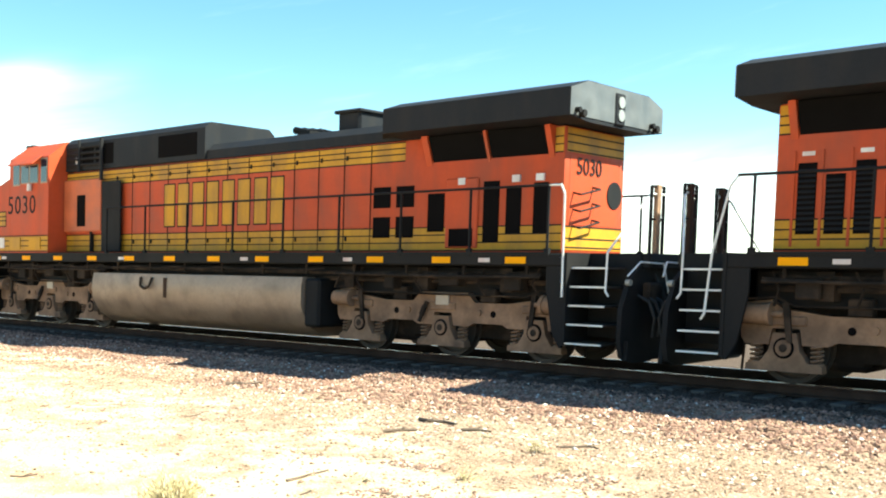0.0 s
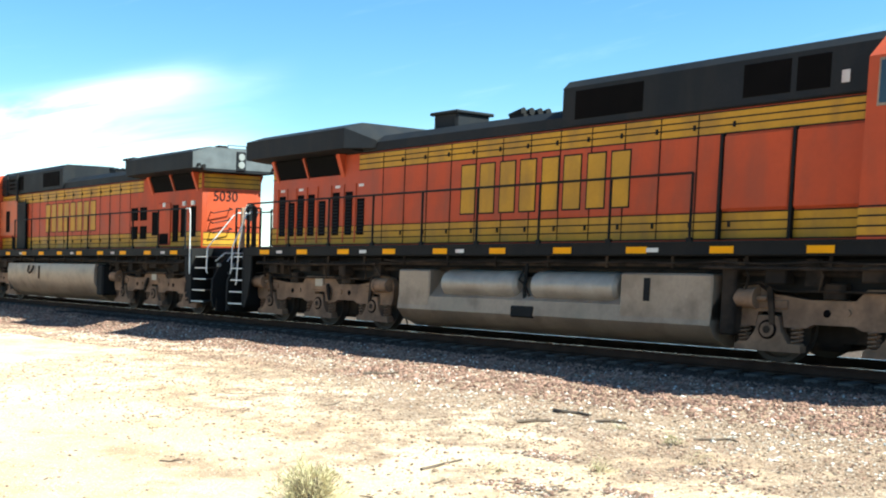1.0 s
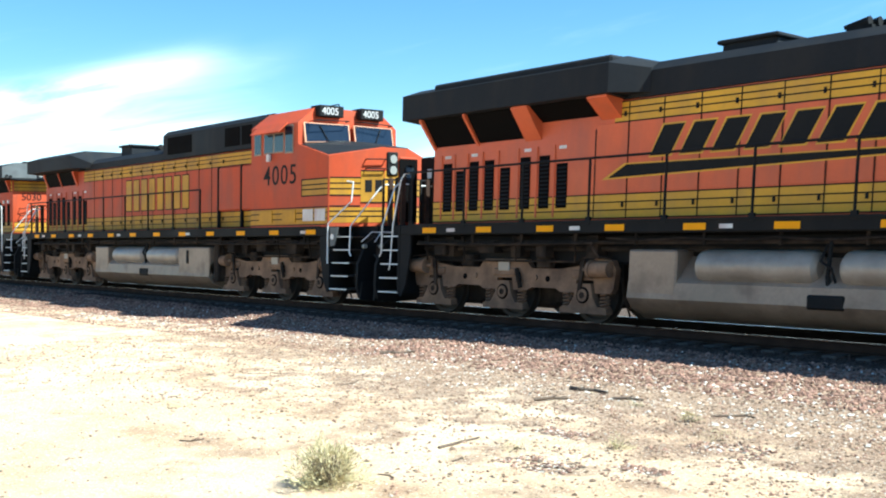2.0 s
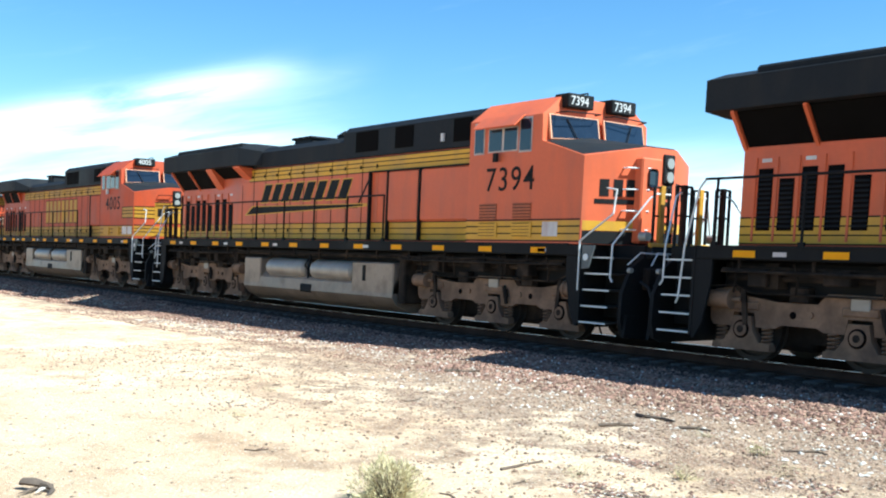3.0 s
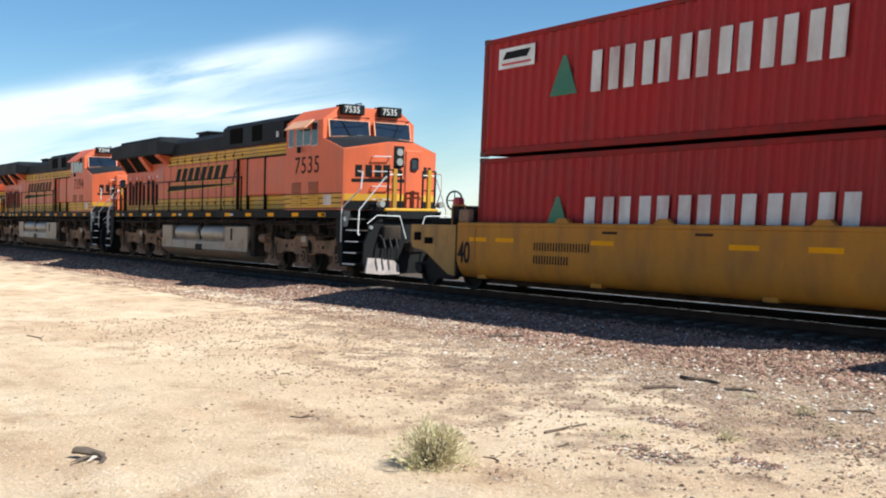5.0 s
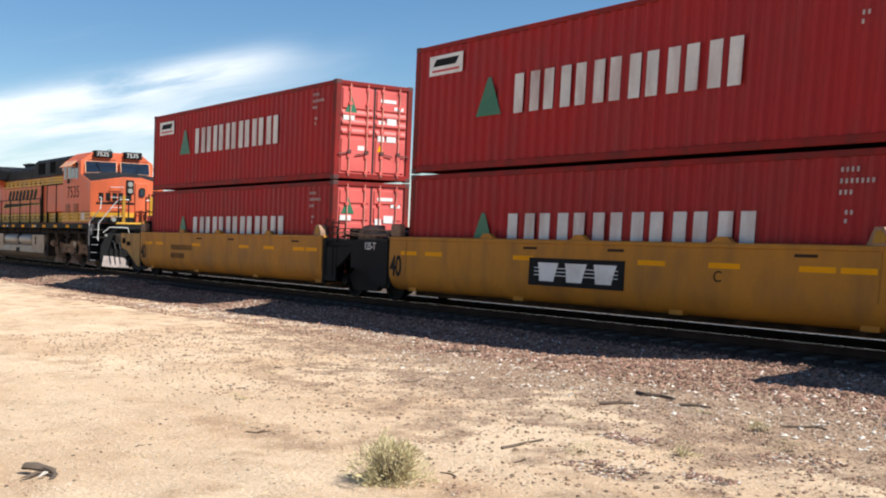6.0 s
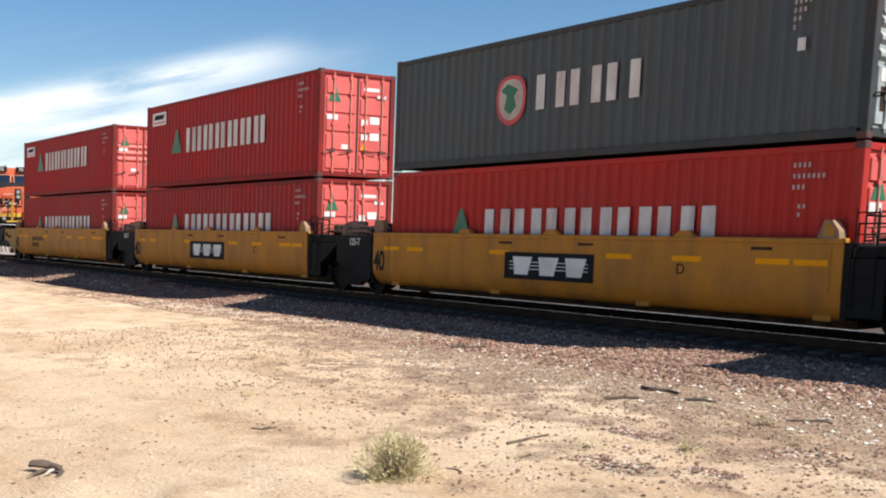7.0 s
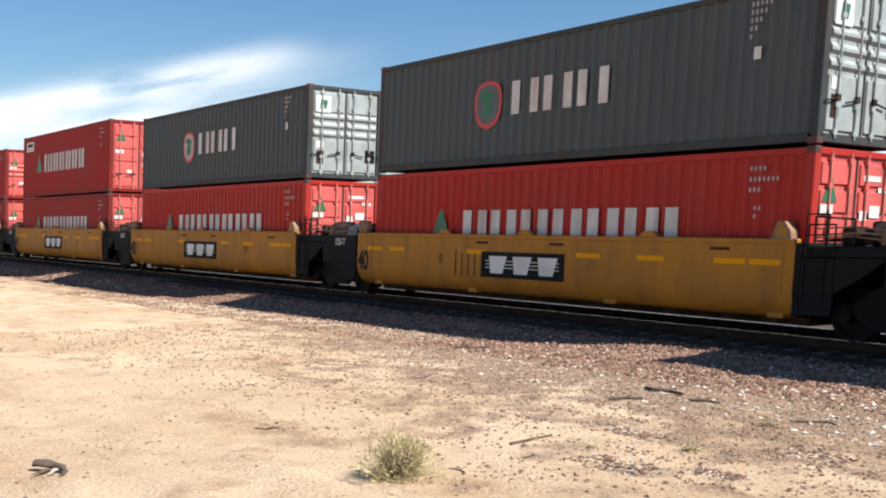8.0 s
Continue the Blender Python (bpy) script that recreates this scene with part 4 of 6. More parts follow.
def loco_truck(parent, x):
    """Three-axle truck: cast side frames with spring-borne journal boxes, brake cylinders, levers and pipes."""
    def casting(bm):
        for s in (-1, 1):
            y0, y1 = sorted((s * 0.98, s * 1.12))
            top = [(-2.72, 0.66), (-2.76, 1.0), (-2.66, 1.16), (-2.3, 1.2), (-2.12, 1.08), (-1.45, 0.99), (-0.72, 0.99), (-0.56, 1.16), (0.56, 1.16), (0.72, 0.99),
                   (1.45, 0.99), (2.12, 1.08), (2.3, 1.2), (2.66, 1.16), (2.76, 1.0), (2.72, 0.66)]
            low = []
            for ax in AXLES[::-1]:
                low += [(ax + 0.60, 0.57), (ax + 0.24, 0.57), (ax + 0.20, 0.80), (ax - 0.20, 0.80), (ax - 0.24, 0.57), (ax - 0.60, 0.57)]
                if ax > AXLES[0]:
                    low += [(ax - 0.72, 0.63), (ax - 1.34, 0.63)]
            prism(bm, top + low, "y", y0, y1)
    t = one("truck_frame", TRUCK, parent, casting, label="dusty brown cast steel three-axle truck")
    t.location = (x, 0, 0)
    for s in (-1, 1):
        for ax in AXLES:
            def journal(bm):
                prism(bm, [(ax - 0.56, 0.20), (ax + 0.56, 0.20), (ax + 0.55, 0.30), (ax + 0.34, 0.33), (ax + 0.22, 0.50), (ax + 0.17, 0.74), (ax - 0.17, 0.74), (ax - 0.22, 0.50), (ax - 0.34, 0.33), (ax - 0.55, 0.30)],
                      "y", *sorted((s * 1.0, s * 1.17)))
            one("journal_box", TRUCK, t, journal)
            one("bearing_ring", DARK, t, rod, (ax, s * 1.17, 0.53), (ax, s * 1.18, 0.53), 0.15, 18)
            one("bearing_cap", TRUCK, t, rod, (ax, s * 1.18, 0.53), (ax, s * 1.2, 0.53), 0.115, 14)
            one("cap_plate", GREYBODY, t, rod, (ax, s * 1.20, 0.53), (ax, s * 1.208, 0.53), 0.06, 10)
            for d in (-0.44, 0.44):
                coil_at(t, ax + d, s * 1.07, 0.32, 0.25, 0.085, 4)
                one("spring_seat", TRUCK, t, rod, (ax + d, s * 1.07, 0.30), (ax + d, s * 1.07, 0.33), 0.11, 12)
            one("pedestal_cap", TRUCK, t, lambda bm: rbox(bm, ax - 0.30, ax + 0.30, *both_y(1.10, 1.15, s), 0.84, 0.98, 0.02))
        for a, d in ((-2.7, 1), (2.7, -1)):
            one("brake_cylinder", TRUCK, t, lambda bm: (rod(bm, (a, s * 1.2, 1.0), (a + d * 0.40, s * 1.2, 1.0), 0.145, 16), rod(bm, (a + d * 0.40, s * 1.2, 1.0), (a + d * 0.46, s * 1.2, 1.0), 0.165, 16), rod(bm, (a + d * 0.46, s * 1.2, 1.0), (a + d * 0.62, s * 1.2, 1.0), 0.04, 8)))
            one("brake_lever", GREYBODY, t, lambda bm: prism(bm, [(a + d * 0.60, 1.16), (a + d * 0.70, 1.16), (a + d * 0.76, 0.6), (a + d * 0.68, 0.6)], "y", *both_y(1.16, 1.2, s)))
        one("brake_pipe", GREYBODY, t, lambda bm: pipe(bm, [(-2.72, s * 1.18, 0.9), (-2.72, s * 1.2, 1.2), (-2.2, s * 1.2, 1.24), (-1.9, s * 1.2, 1.12), (1.9, s * 1.2, 1.13), (2.2, s * 1.2, 1.24), (2.72, s * 1.2, 1.2)], 0.017, 5))
        for a in (-2.76, 2.76):
            one("sand_pipe", GREYBODY, t, pipe, [(a, s * 0.95, 1.2), (a, s * 0.9, 0.6), (a * 1.03, s * 0.78, 0.16)], 0.02)
        for a in (-1.04, 1.04):
            one("bolster_pad", GREYBODY, t, rbox, a - 0.17, a + 0.17, *both_y(0.98, 1.16, s), 1.0, 1.24, 0.02)
            # disc on the casting; the shade of a hole is put into its colour
            one("frame_hole", DARK, t, rod, (a * 1.1, s * 1.118, 0.80), (a * 1.1, s * 1.126, 0.80), 0.06, 10)
            one("frame_boss", TRUCK, t, rod, (a * 0.8, s * 1.118, 0.82), (a * 0.8, s * 1.15, 0.82), 0.055, 10)
        one("shock_absorber", GREYBODY, t, lambda bm: (rod(bm, (0.36, s * 1.17, 0.98), (0.50, s * 1.2, 0.62), 0.04, 8), rod(bm, (0.40, s * 1.17, 0.9), (0.46, s * 1.19, 0.74), 0.055, 8)))
        one("link_pin", SILVER, t, lambda bm: rbox(bm, -0.16, 0.16, *both_y(1.13, 1.16, s), 0.92, 1.14, 0.02))
    # plain dark block that shuts off the daylight between the side frames
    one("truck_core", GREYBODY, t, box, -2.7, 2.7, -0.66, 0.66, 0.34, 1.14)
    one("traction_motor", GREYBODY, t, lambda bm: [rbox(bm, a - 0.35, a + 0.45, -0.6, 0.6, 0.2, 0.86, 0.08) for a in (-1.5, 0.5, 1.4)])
    for ax in AXLES:
        wheelset(t, ax, 0.53)
    return t


def wagon_truck(parent, x):
    """Two-axle freight truck: side frames with bearing adapters and spring nests."""
    def casting(bm):
        for s in (-1, 1):
            y0, y1 = sorted((s * 0.92, s * 1.07))
            prism(bm, [(-1.2, 0.55), (-0.75, 0.60), (-0.4, 0.86), (0.4, 0.86), (0.75, 0.60), (1.2, 0.55), (1.2, 0.38), (0.75, 0.40), (0.42, 0.2), (-0.42, 0.2), (-0.75, 0.40), (-1.2, 0.38)], "y", y0, y1)
            for a in (-0.89, 0.89):
                rod(bm, (a, s * 1.0, 0.42), (a, s * 1.16, 0.42), 0.13, 12)
        rbox(bm, -0.22, 0.22, -1.05, 1.05, 0.5, 0.8, 0.04)
    t = one("truck_frame", BLACK, parent, casting, label="dark steel two-axle freight truck")
    t.location = (x, 0, 0)
    for s in (-1, 1):
        for a in (-0.16, 0.0, 0.16):
            coil_at(t, a, s * 1.0, 0.24, 0.28, 0.06, 4)
    one("brake_beam", GREYBODY, t, lambda bm: [box(bm, a - 0.05, a + 0.05, -0.8, 0.8, 0.32, 0.42) for a in (-0.4, 0.4)])
    for a in (-0.89, 0.89):
        wheelset(t, a, 0.42)
    return t


# ---------------------------------------------------------------- well wagons
def make_well(x, letter, kind):
    """One platform of an articulated well wagon; x is where its container begins. kind: first, middle or last."""
    w = thing("well_wagon", "dull yellow articulated well wagon carrying stacked containers", "wagon", "well wagons of the train")
    for s in (-1, 1):
        y = s * 1.45
        def side(bm):
            # upright upper sheet, lower sheet turned inward, top chord
            pts = [(y, 1.50), (y, 0.80), (y - s * 0.012, 0.68), (y - s * 0.045, 0.56), (y - s * 0.10, 0.45), (y - s * 0.18, 0.36), (y - s * 0.30, 0.31), (y - s * 0.36, 0.31), (y - s * 0.36, 0.36), (y - s * 0.15, 0.46), (y - s * 0.06, 0.74), (y - s * 0.06, 1.50)]
            prism(bm, pts, "x", -0.42, 12.12)
        b = one("side_sill", WELLY, w, side)
        one("top_chord", WELLY, w, lambda bm: rbox(bm, -0.42, 12.12, *sorted((y + s * 0.02, y - s * 0.16)), 1.47, 1.56, 0.015))
        one("load_guide", WELLY, w, lambda bm: [prism(bm, [(a, 1.56), (a + 0.45, 1.56), (a + 0.32, 1.66), (a + 0.12, 1.66)], "y", *sorted((y, y - s * 0.1))) for a in (2.9, 5.6, 8.9)])
        def corner(bm):
            for a, f in ((11.62, 1),):
                prism(bm, [(a + 0.04, 1.56), (a + f * 0.42, 1.56), (a + f * 0.40, 1.68), (a + f * 0.28, 1.83), (a + f * 0.15, 1.83)], "y", *sorted((y + s * 0.0, y - s * 0.20)))
        one("corner_guide", RUSTTAN, w, corner)
        one("guide_face", OLDYELLOW, w, lambda bm: prism(bm, [(11.76, 1.60), (11.94, 1.60), (11.97, 1.68), (11.88, 1.78), (11.80, 1.78)], "y", *sorted((y + s * 0.001, y + s * 0.012))))
        one("end_post", RUSTTAN, w, lambda bm: rbox(bm, -0.42, -0.05, *sorted((y, y - s * 0.18)), 1.56, 1.86, 0.03))
        one("reflector", AMBER, w, lambda bm: [box(bm, a, a + 0.62, *sorted((y, y + s * 0.005)), 1.14, 1.23) for a in (0.05, 1.0, 4.0, 7.35, 8.9, 10.6, 11.3)])
        one("side_rib", WELLY, w, lambda bm: [rbox(bm, a, a + 0.05, *sorted((y, y + s * 0.012)), 0.72, 1.46, 0.005) for a in (0.22, 11.88)])
        if kind == "first":
            code_bars(w, BLACK, 2.3, 1.16, y, [1.7, 1.1], 0.2, 0.07, "reporting_mark")
        else:
            plate = one("name_plate", BLACK, w, lambda bm: box(bm, 4.5, 7.05, *sorted((y, y + s * 0.006)), 0.66, 1.2))
            def strokes(bm):
                for k in range(3):
                    a = 4.72 + k * 0.76
                    prism(bm, [(a + 0.1, 0.75), (a + 0.5, 0.75), (a + 0.56, 0.95), (a + 0.62, 1.11), (a + 0.04, 1.11), (a + 0.08, 0.95)], "y", *sorted((y + s * 0.006, y + s * 0.010)))
                for k in range(3):
                    box(bm, 4.66, 6.9, *sorted((y + s * 0.006, y + s * 0.011)), 0.86 + 0.07 * k, 0.875 + 0.07 * k)
            one("logo_bar", WHITE, w, strokes)
        turn = (90, 0, 0) if s < 0 else (90, 0, 180)
        fx = (lambda a, wid: a) if s < 0 else (lambda a, wid: a + wid)
        if letter:
            if letter == "E":
                one("scrawl_bar", BLACK, w, lambda bm: [box(bm, 3.6 + 0.22 * i, 3.63 + 0.22 * i, *sorted((y, y + s * 0.004)), 0.66, 1.22 - 0.06 * (i % 2)) for i in range(4)])
            sign("platform_letter", letter, 0.26, (fx(9.0 if letter != "E" else 3.0, 0.2), y + s * 0.004, 0.92), turn, BLACK, w)
        sign("size_number", "40", 0.66, (fx(-0.38, 0.6), y + s * 0.004, 0.66), turn, BLACK, w, 0.95, bold=0.014, squeeze=0.72)
        one("stencil_marking", RUST, w, lambda bm: [box(bm, a, a + 0.4, *sorted((y, y + s * 0.003)), 1.36, 1.41) for a in (4.3, 6.6, 10.5)])
    one("well_floor", WELLY, w, lambda bm: (box(bm, -0.3, 12.0, -1.1, 1.1, 0.33, 0.42), [box(bm, a, a + 0.3, -1.3, 1.3, 0.31, 0.45) for a in (0.2, 3.9, 8.0, 11.6)]))
    # added dark box that narrows the bright strip under the floor
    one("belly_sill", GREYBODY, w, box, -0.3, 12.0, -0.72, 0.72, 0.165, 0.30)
    # end bulkheads and the dark platform over the truck
    one("end_bulkhead", BLACK, w, lambda bm: [prism(bm, [(a, 0.34), (a + 0.10, 0.34), (a + 0.10, 1.5), (a, 1.5)], "y", -1.42, 1.42) for a in (-0.52, 12.12)])
    if kind != "last":
        def platform(bm):
            rbox(bm, 12.22, 13.6, -1.35, 1.35, 1.28, 1.46, 0.02)
            rbox(bm, 12.22, 14.6, -0.45, 0.45, 0.82, 1.40, 0.04)
            for s in (-1, 1):
                prism(bm, [(12.79, 0.75), (13.2, 0.98), (13.62, 1.28), (12.79, 1.28)], "y", *sorted((s * 1.28, s * 1.40)))
        one("end_platform", BLACK, w, platform)
        one("data_plate", YELLOW, w, lambda bm: [box(bm, 12.33, 12.5, s * 1.405 - 0.003, s * 1.405 + 0.003, 0.85, 1.05) for s in (-1, 1)])
        def gear(bm):
            rod(bm, (12.5, -1.2, 1.46), (12.5, -1.2, 1.95), 0.025)
            pipe(bm, [(12.35, -1.3, 1.5), (12.35, -1.3, 1.9), (13.0, -1.3, 1.86), (13.0, -1.3, 1.5)], 0.018)
            rod(bm, (13.0, -0.9, 1.6), (13.0, 0.8, 1.6), 0.12, 12)
            pipe(bm, [(12.4, -1.0, 1.55), (13.4, -0.95, 1.62), (14.4, -1.0, 1.5)], 0.025)
        one("brake_gear", GREYBODY, w, gear)
        for k, (bx, by, bw, bh, m) in enumerate(((12.85, -0.6, 0.36, 0.38, GREYBODY), (13.3, -1.1, 0.26, 0.24, RUSTTAN), (12.55, -0.9, 0.22, 0.3, RUST), (13.75, -1.2, 0.5, 0.18, RUSTTAN), (14.3, -0.9, 0.4, 0.26, RUSTTAN), (13.6, -0.3, 0.3, 0.34, GREYBODY), (14.75, -1.15, 0.3, 0.2, RUST))):
            one("valve_box", m, w, rbox, bx, bx + bw, by, by + 0.4, 1.46, 1.46 + bh, 0.03)
        if letter == "D":
            def sheet(bm):
                n, m = 9, 7
                def at(i, j):
                    u, v = i / (n - 1), j / (m - 1)
                    hump = math.sin(math.pi * u) ** 0.7 * math.sin(math.pi * v) ** 0.7
                    return Vector((13.95 + 0.95 * u, -1.15 + 0.6 * v, 1.50 + 0.30 * hump + 0.05 * noise.noise(Vector((u * 6, v * 5, 2.0))) * hump))
                up = [[bm.verts.new(at(i, j)) for j in range(m)] for i in range(n)]
                dn = [[bm.verts.new(at(i, j) - Vector((0, 0, 0.012))) for j in range(m)] for i in range(n)]
                for i in range(n - 1):
                    for j in range(m - 1):
                        bm.faces.new((up[i][j], up[i + 1][j], up[i + 1][j + 1], up[i][j + 1]))
                        bm.faces.new((dn[i][j], dn[i][j + 1], dn[i + 1][j + 1], dn[i + 1][j]))
            one("crumpled_sheet", PALE, w, sheet, label="crumpled pale plastic sheet")
        slat = one("walkway_plate", RUSTTAN, w, box, 13.62, 13.67, -1.3, 1.3, 1.47, 1.5)
        for i in range(1, 14):
            share("walkway_plate", slat.data, w, (0.09 * i, 0, 0))
        one("air_tank", RUSTTAN, w, lambda bm: loft(bm, [[(xx, -0.75 + rr * math.cos(2 * math.pi * i / 14), 1.66 + rr * math.sin(2 * math.pi * i / 14)) for i in range(14)] for xx, rr in ((13.0, 0.06), (13.05, 0.14), (13.12, 0.165), (13.75, 0.165), (13.82, 0.14), (13.87, 0.06))]))
        for k, zz in enumerate((1.58, 1.72)):
            one("air_line", RUSTTAN, w, pipe, [(12.3, -1.22 + 0.06 * k, zz), (12.9, -1.26 + 0.06 * k, zz + 0.03), (13.4, -1.2, zz - 0.02), (14.2, -1.28 + 0.05 * k, zz + 0.02), (15.0, -1.24, zz - 0.04)], 0.014, 5)
        one("ladder", BLACK, w, lambda bm: ([rod(bm, (a, -1.42, 0.55), (a, -1.42, 2.0), 0.014, 6) for a in (12.28, 12.62)] + [rod(bm, (12.28, -1.42, z), (12.62, -1.42, z), 0.012, 6) for z in (0.7, 1.0, 1.3, 1.62, 1.94)]))
        one("release_rod", RUSTTAN, w, pipe, [(12.4, -1.36, 1.62), (13.2, -1.38, 1.66), (14.0, -1.36, 1.58), (15.0, -1.38, 1.6)], 0.018)
        one("handrail", BLACK, w, lambda bm: [pipe(bm, [(12.3, s * 1.38, 1.4), (12.3, s * 1.38, 1.78), (12.75, s * 1.38, 1.78), (12.75, s * 1.38, 1.4)], 0.016) for s in (-1, 1)])
        wagon_truck(w, 13.72)
        one("side_plate", BLACK, w, lambda bm: [box(bm, 12.22, 12.78, *sorted((s * 1.36, s * 1.41)), 0.40, 1.27) for s in (-1, 1)])
        # added dark box that keeps the gap between two wells unlit
        one("centre_sill", BLACK, w, box, 12.22, 15.2, -0.62, 0.62, 0.30, 0.81)
    if kind != "first":
        def lead(bm):
            rbox(bm, -1.95, -0.5, -1.42, 1.42, 1.22, 1.47, 0.02)
            rbox(bm, -1.7, -0.5, -0.4, 0.4, 0.85, 1.2, 0.04)
            for s in (-1, 1):
                prism(bm, [(-0.5, 0.42), (-1.05, 0.42), (-1.35, 0.72), (-2.1, 0.78), (-2.1, 1.47), (-0.5, 1.47)], "y", s * 1.43 - 0.03, s * 1.43 + 0.03)
        one("lead_platform", BLACK, w, lead)
        for s in (-1, 1):
            sign("platform_number", "125-T", 0.24, (-1.5 if s < 0 else -0.9, s * 1.464, 1.24), (90, 0, 0) if s < 0 else (90, 0, 180), DULLWHITE, w, 1.0, bold=0.006, squeeze=0.85)
    else:
        def front(bm):
            for s in (-1, 1):
                prism(bm, [(-0.5, 0.33), (-0.75, 0.36), (-1.3, 0.64), (-1.75, 0.88), (-2.25, 0.95), (-2.35, 1.08), (-2.35, 1.5), (-0.5, 1.5)], "y", s * 1.40 - 0.05, s * 1.40 + 0.05)
            rbox(bm, -2.4, -0.5, -1.4, 1.4, 1.32, 1.5, 0.02)
            rbox(bm, -2.9, -0.5, -0.35, 0.35, 0.9, 1.3, 0.05)
        one("end_sill", WELLDIRTY, w, front)
        one("sill_pocket", DARK, w, lambda bm: (box(bm, -2.2, -1.9, -1.46, -1.452, 1.12, 1.32), box(bm, -1.75, -1.4, -1.46, -1.452, 1.05, 1.2)))
        one("coupler", GREYBODY, w, lambda bm: (rbox(bm, -3.35, -2.4, -0.12, 0.12, 0.8, 1.02, 0.03), rbox(bm, -3.5, -3.2, -0.2, 0.16, 0.74, 1.08, 0.05)))
        def brake(bm):
            n = 16
            pts = [(-1.75, -0.62 + 0.23 * math.cos(2 * math.pi * i / n), 2.08 + 0.23 * math.sin(2 * math.pi * i / n)) for i in range(n + 1)]
            pipe(bm, pts, 0.022, 6)
            for i in range(0, n, 4):
                rod(bm, (-1.75, -0.62, 2.08), pts[i], 0.014, 5)
        one("brake_wheel", BLACK, w, brake)
        one("brake_stand", SIGNRED, w, lambda bm: (rbox(bm, -1.68, -1.45, -0.76, -0.5, 1.92, 2.16, 0.06), rbox(bm, -1.62, -1.36, -0.75, -0.45, 1.5, 1.9, 0.03)))
        one("brake_gear", GREYBODY, w, lambda bm: (rbox(bm, -2.0, -1.0, -1.1, 0.8, 1.5, 1.66, 0.03), rbox(bm, -1.5, -1.15, -0.9, -0.2, 1.6, 1.95, 0.03), pipe(bm, [(-1.2, -0.8, 1.85), (-0.4, -0.8, 1.85), (-0.4, -0.8, 1.5)], 0.02)))
        one("handrail", WELLY, w, lambda bm: pipe(bm, [(-1.0, -1.2, 1.5), (-1.0, -1.2, 1.95), (-0.5, -1.2, 1.95), (-0.5, -1.2, 1.5)], 0.018))
        wagon_truck(w, -1.5)
    w.matrix_basis = pose(x, 0, 0)
    MOVING.append((w, (x, 0, 0), 0))
    return w


for x, letter, kind in ((B, "", "first"), (C, "C", "middle"), (D, "D", "middle"), (E_, "E", "middle"), (F, "", "last")):
    make_well(x, letter, kind)


# ---------------------------------------------------------------- locomotives
REVERSED = set()
S2 = (-1, 1)


def both(lo, hi, s):
    """The two y values of a slab on side s."""
    return sorted((s * lo, s * hi))


def stair(parent, x, f):
    """Corner steps at x on both sides; f: +1 where the end of the frame is towards +x."""
    for s in S2:
        def well(bm):
            box(bm, *sorted((x, x + f * 0.06)), *both(0.78, 1.5, s), 0.38, 1.86)
            box(bm, *sorted((x + f * 0.06, x + f * 1.0)), *both(0.78, 0.82, s), 0.5, 1.86)
        one("step_well", BLACK, parent, well)
        one("step_side", BLACK, parent, lambda bm: prism(bm, [(x, 1.64), (x - f * 0.34, 1.64), (x - f * 0.34, 1.3), (x - f * 0.20, 0.6), (x - f * 0.05, 0.34), (x, 0.34)], "y", *both(1.44, 1.49, s)))
        for i in range(5):
            z = 0.40 + i * 0.30
            one("step", STEEL, parent, box, *sorted((x + f * 0.07, x + f * 0.74)), *both(0.84, 1.48 - 0.03 * i, s), z, z + 0.03)
            one("step_edge", WHITE, parent, box, *sorted((x + f * 0.07, x + f * 0.74)), *both(1.481 - 0.03 * i, 1.495 - 0.03 * i, s), z + 0.004, z + 0.032)


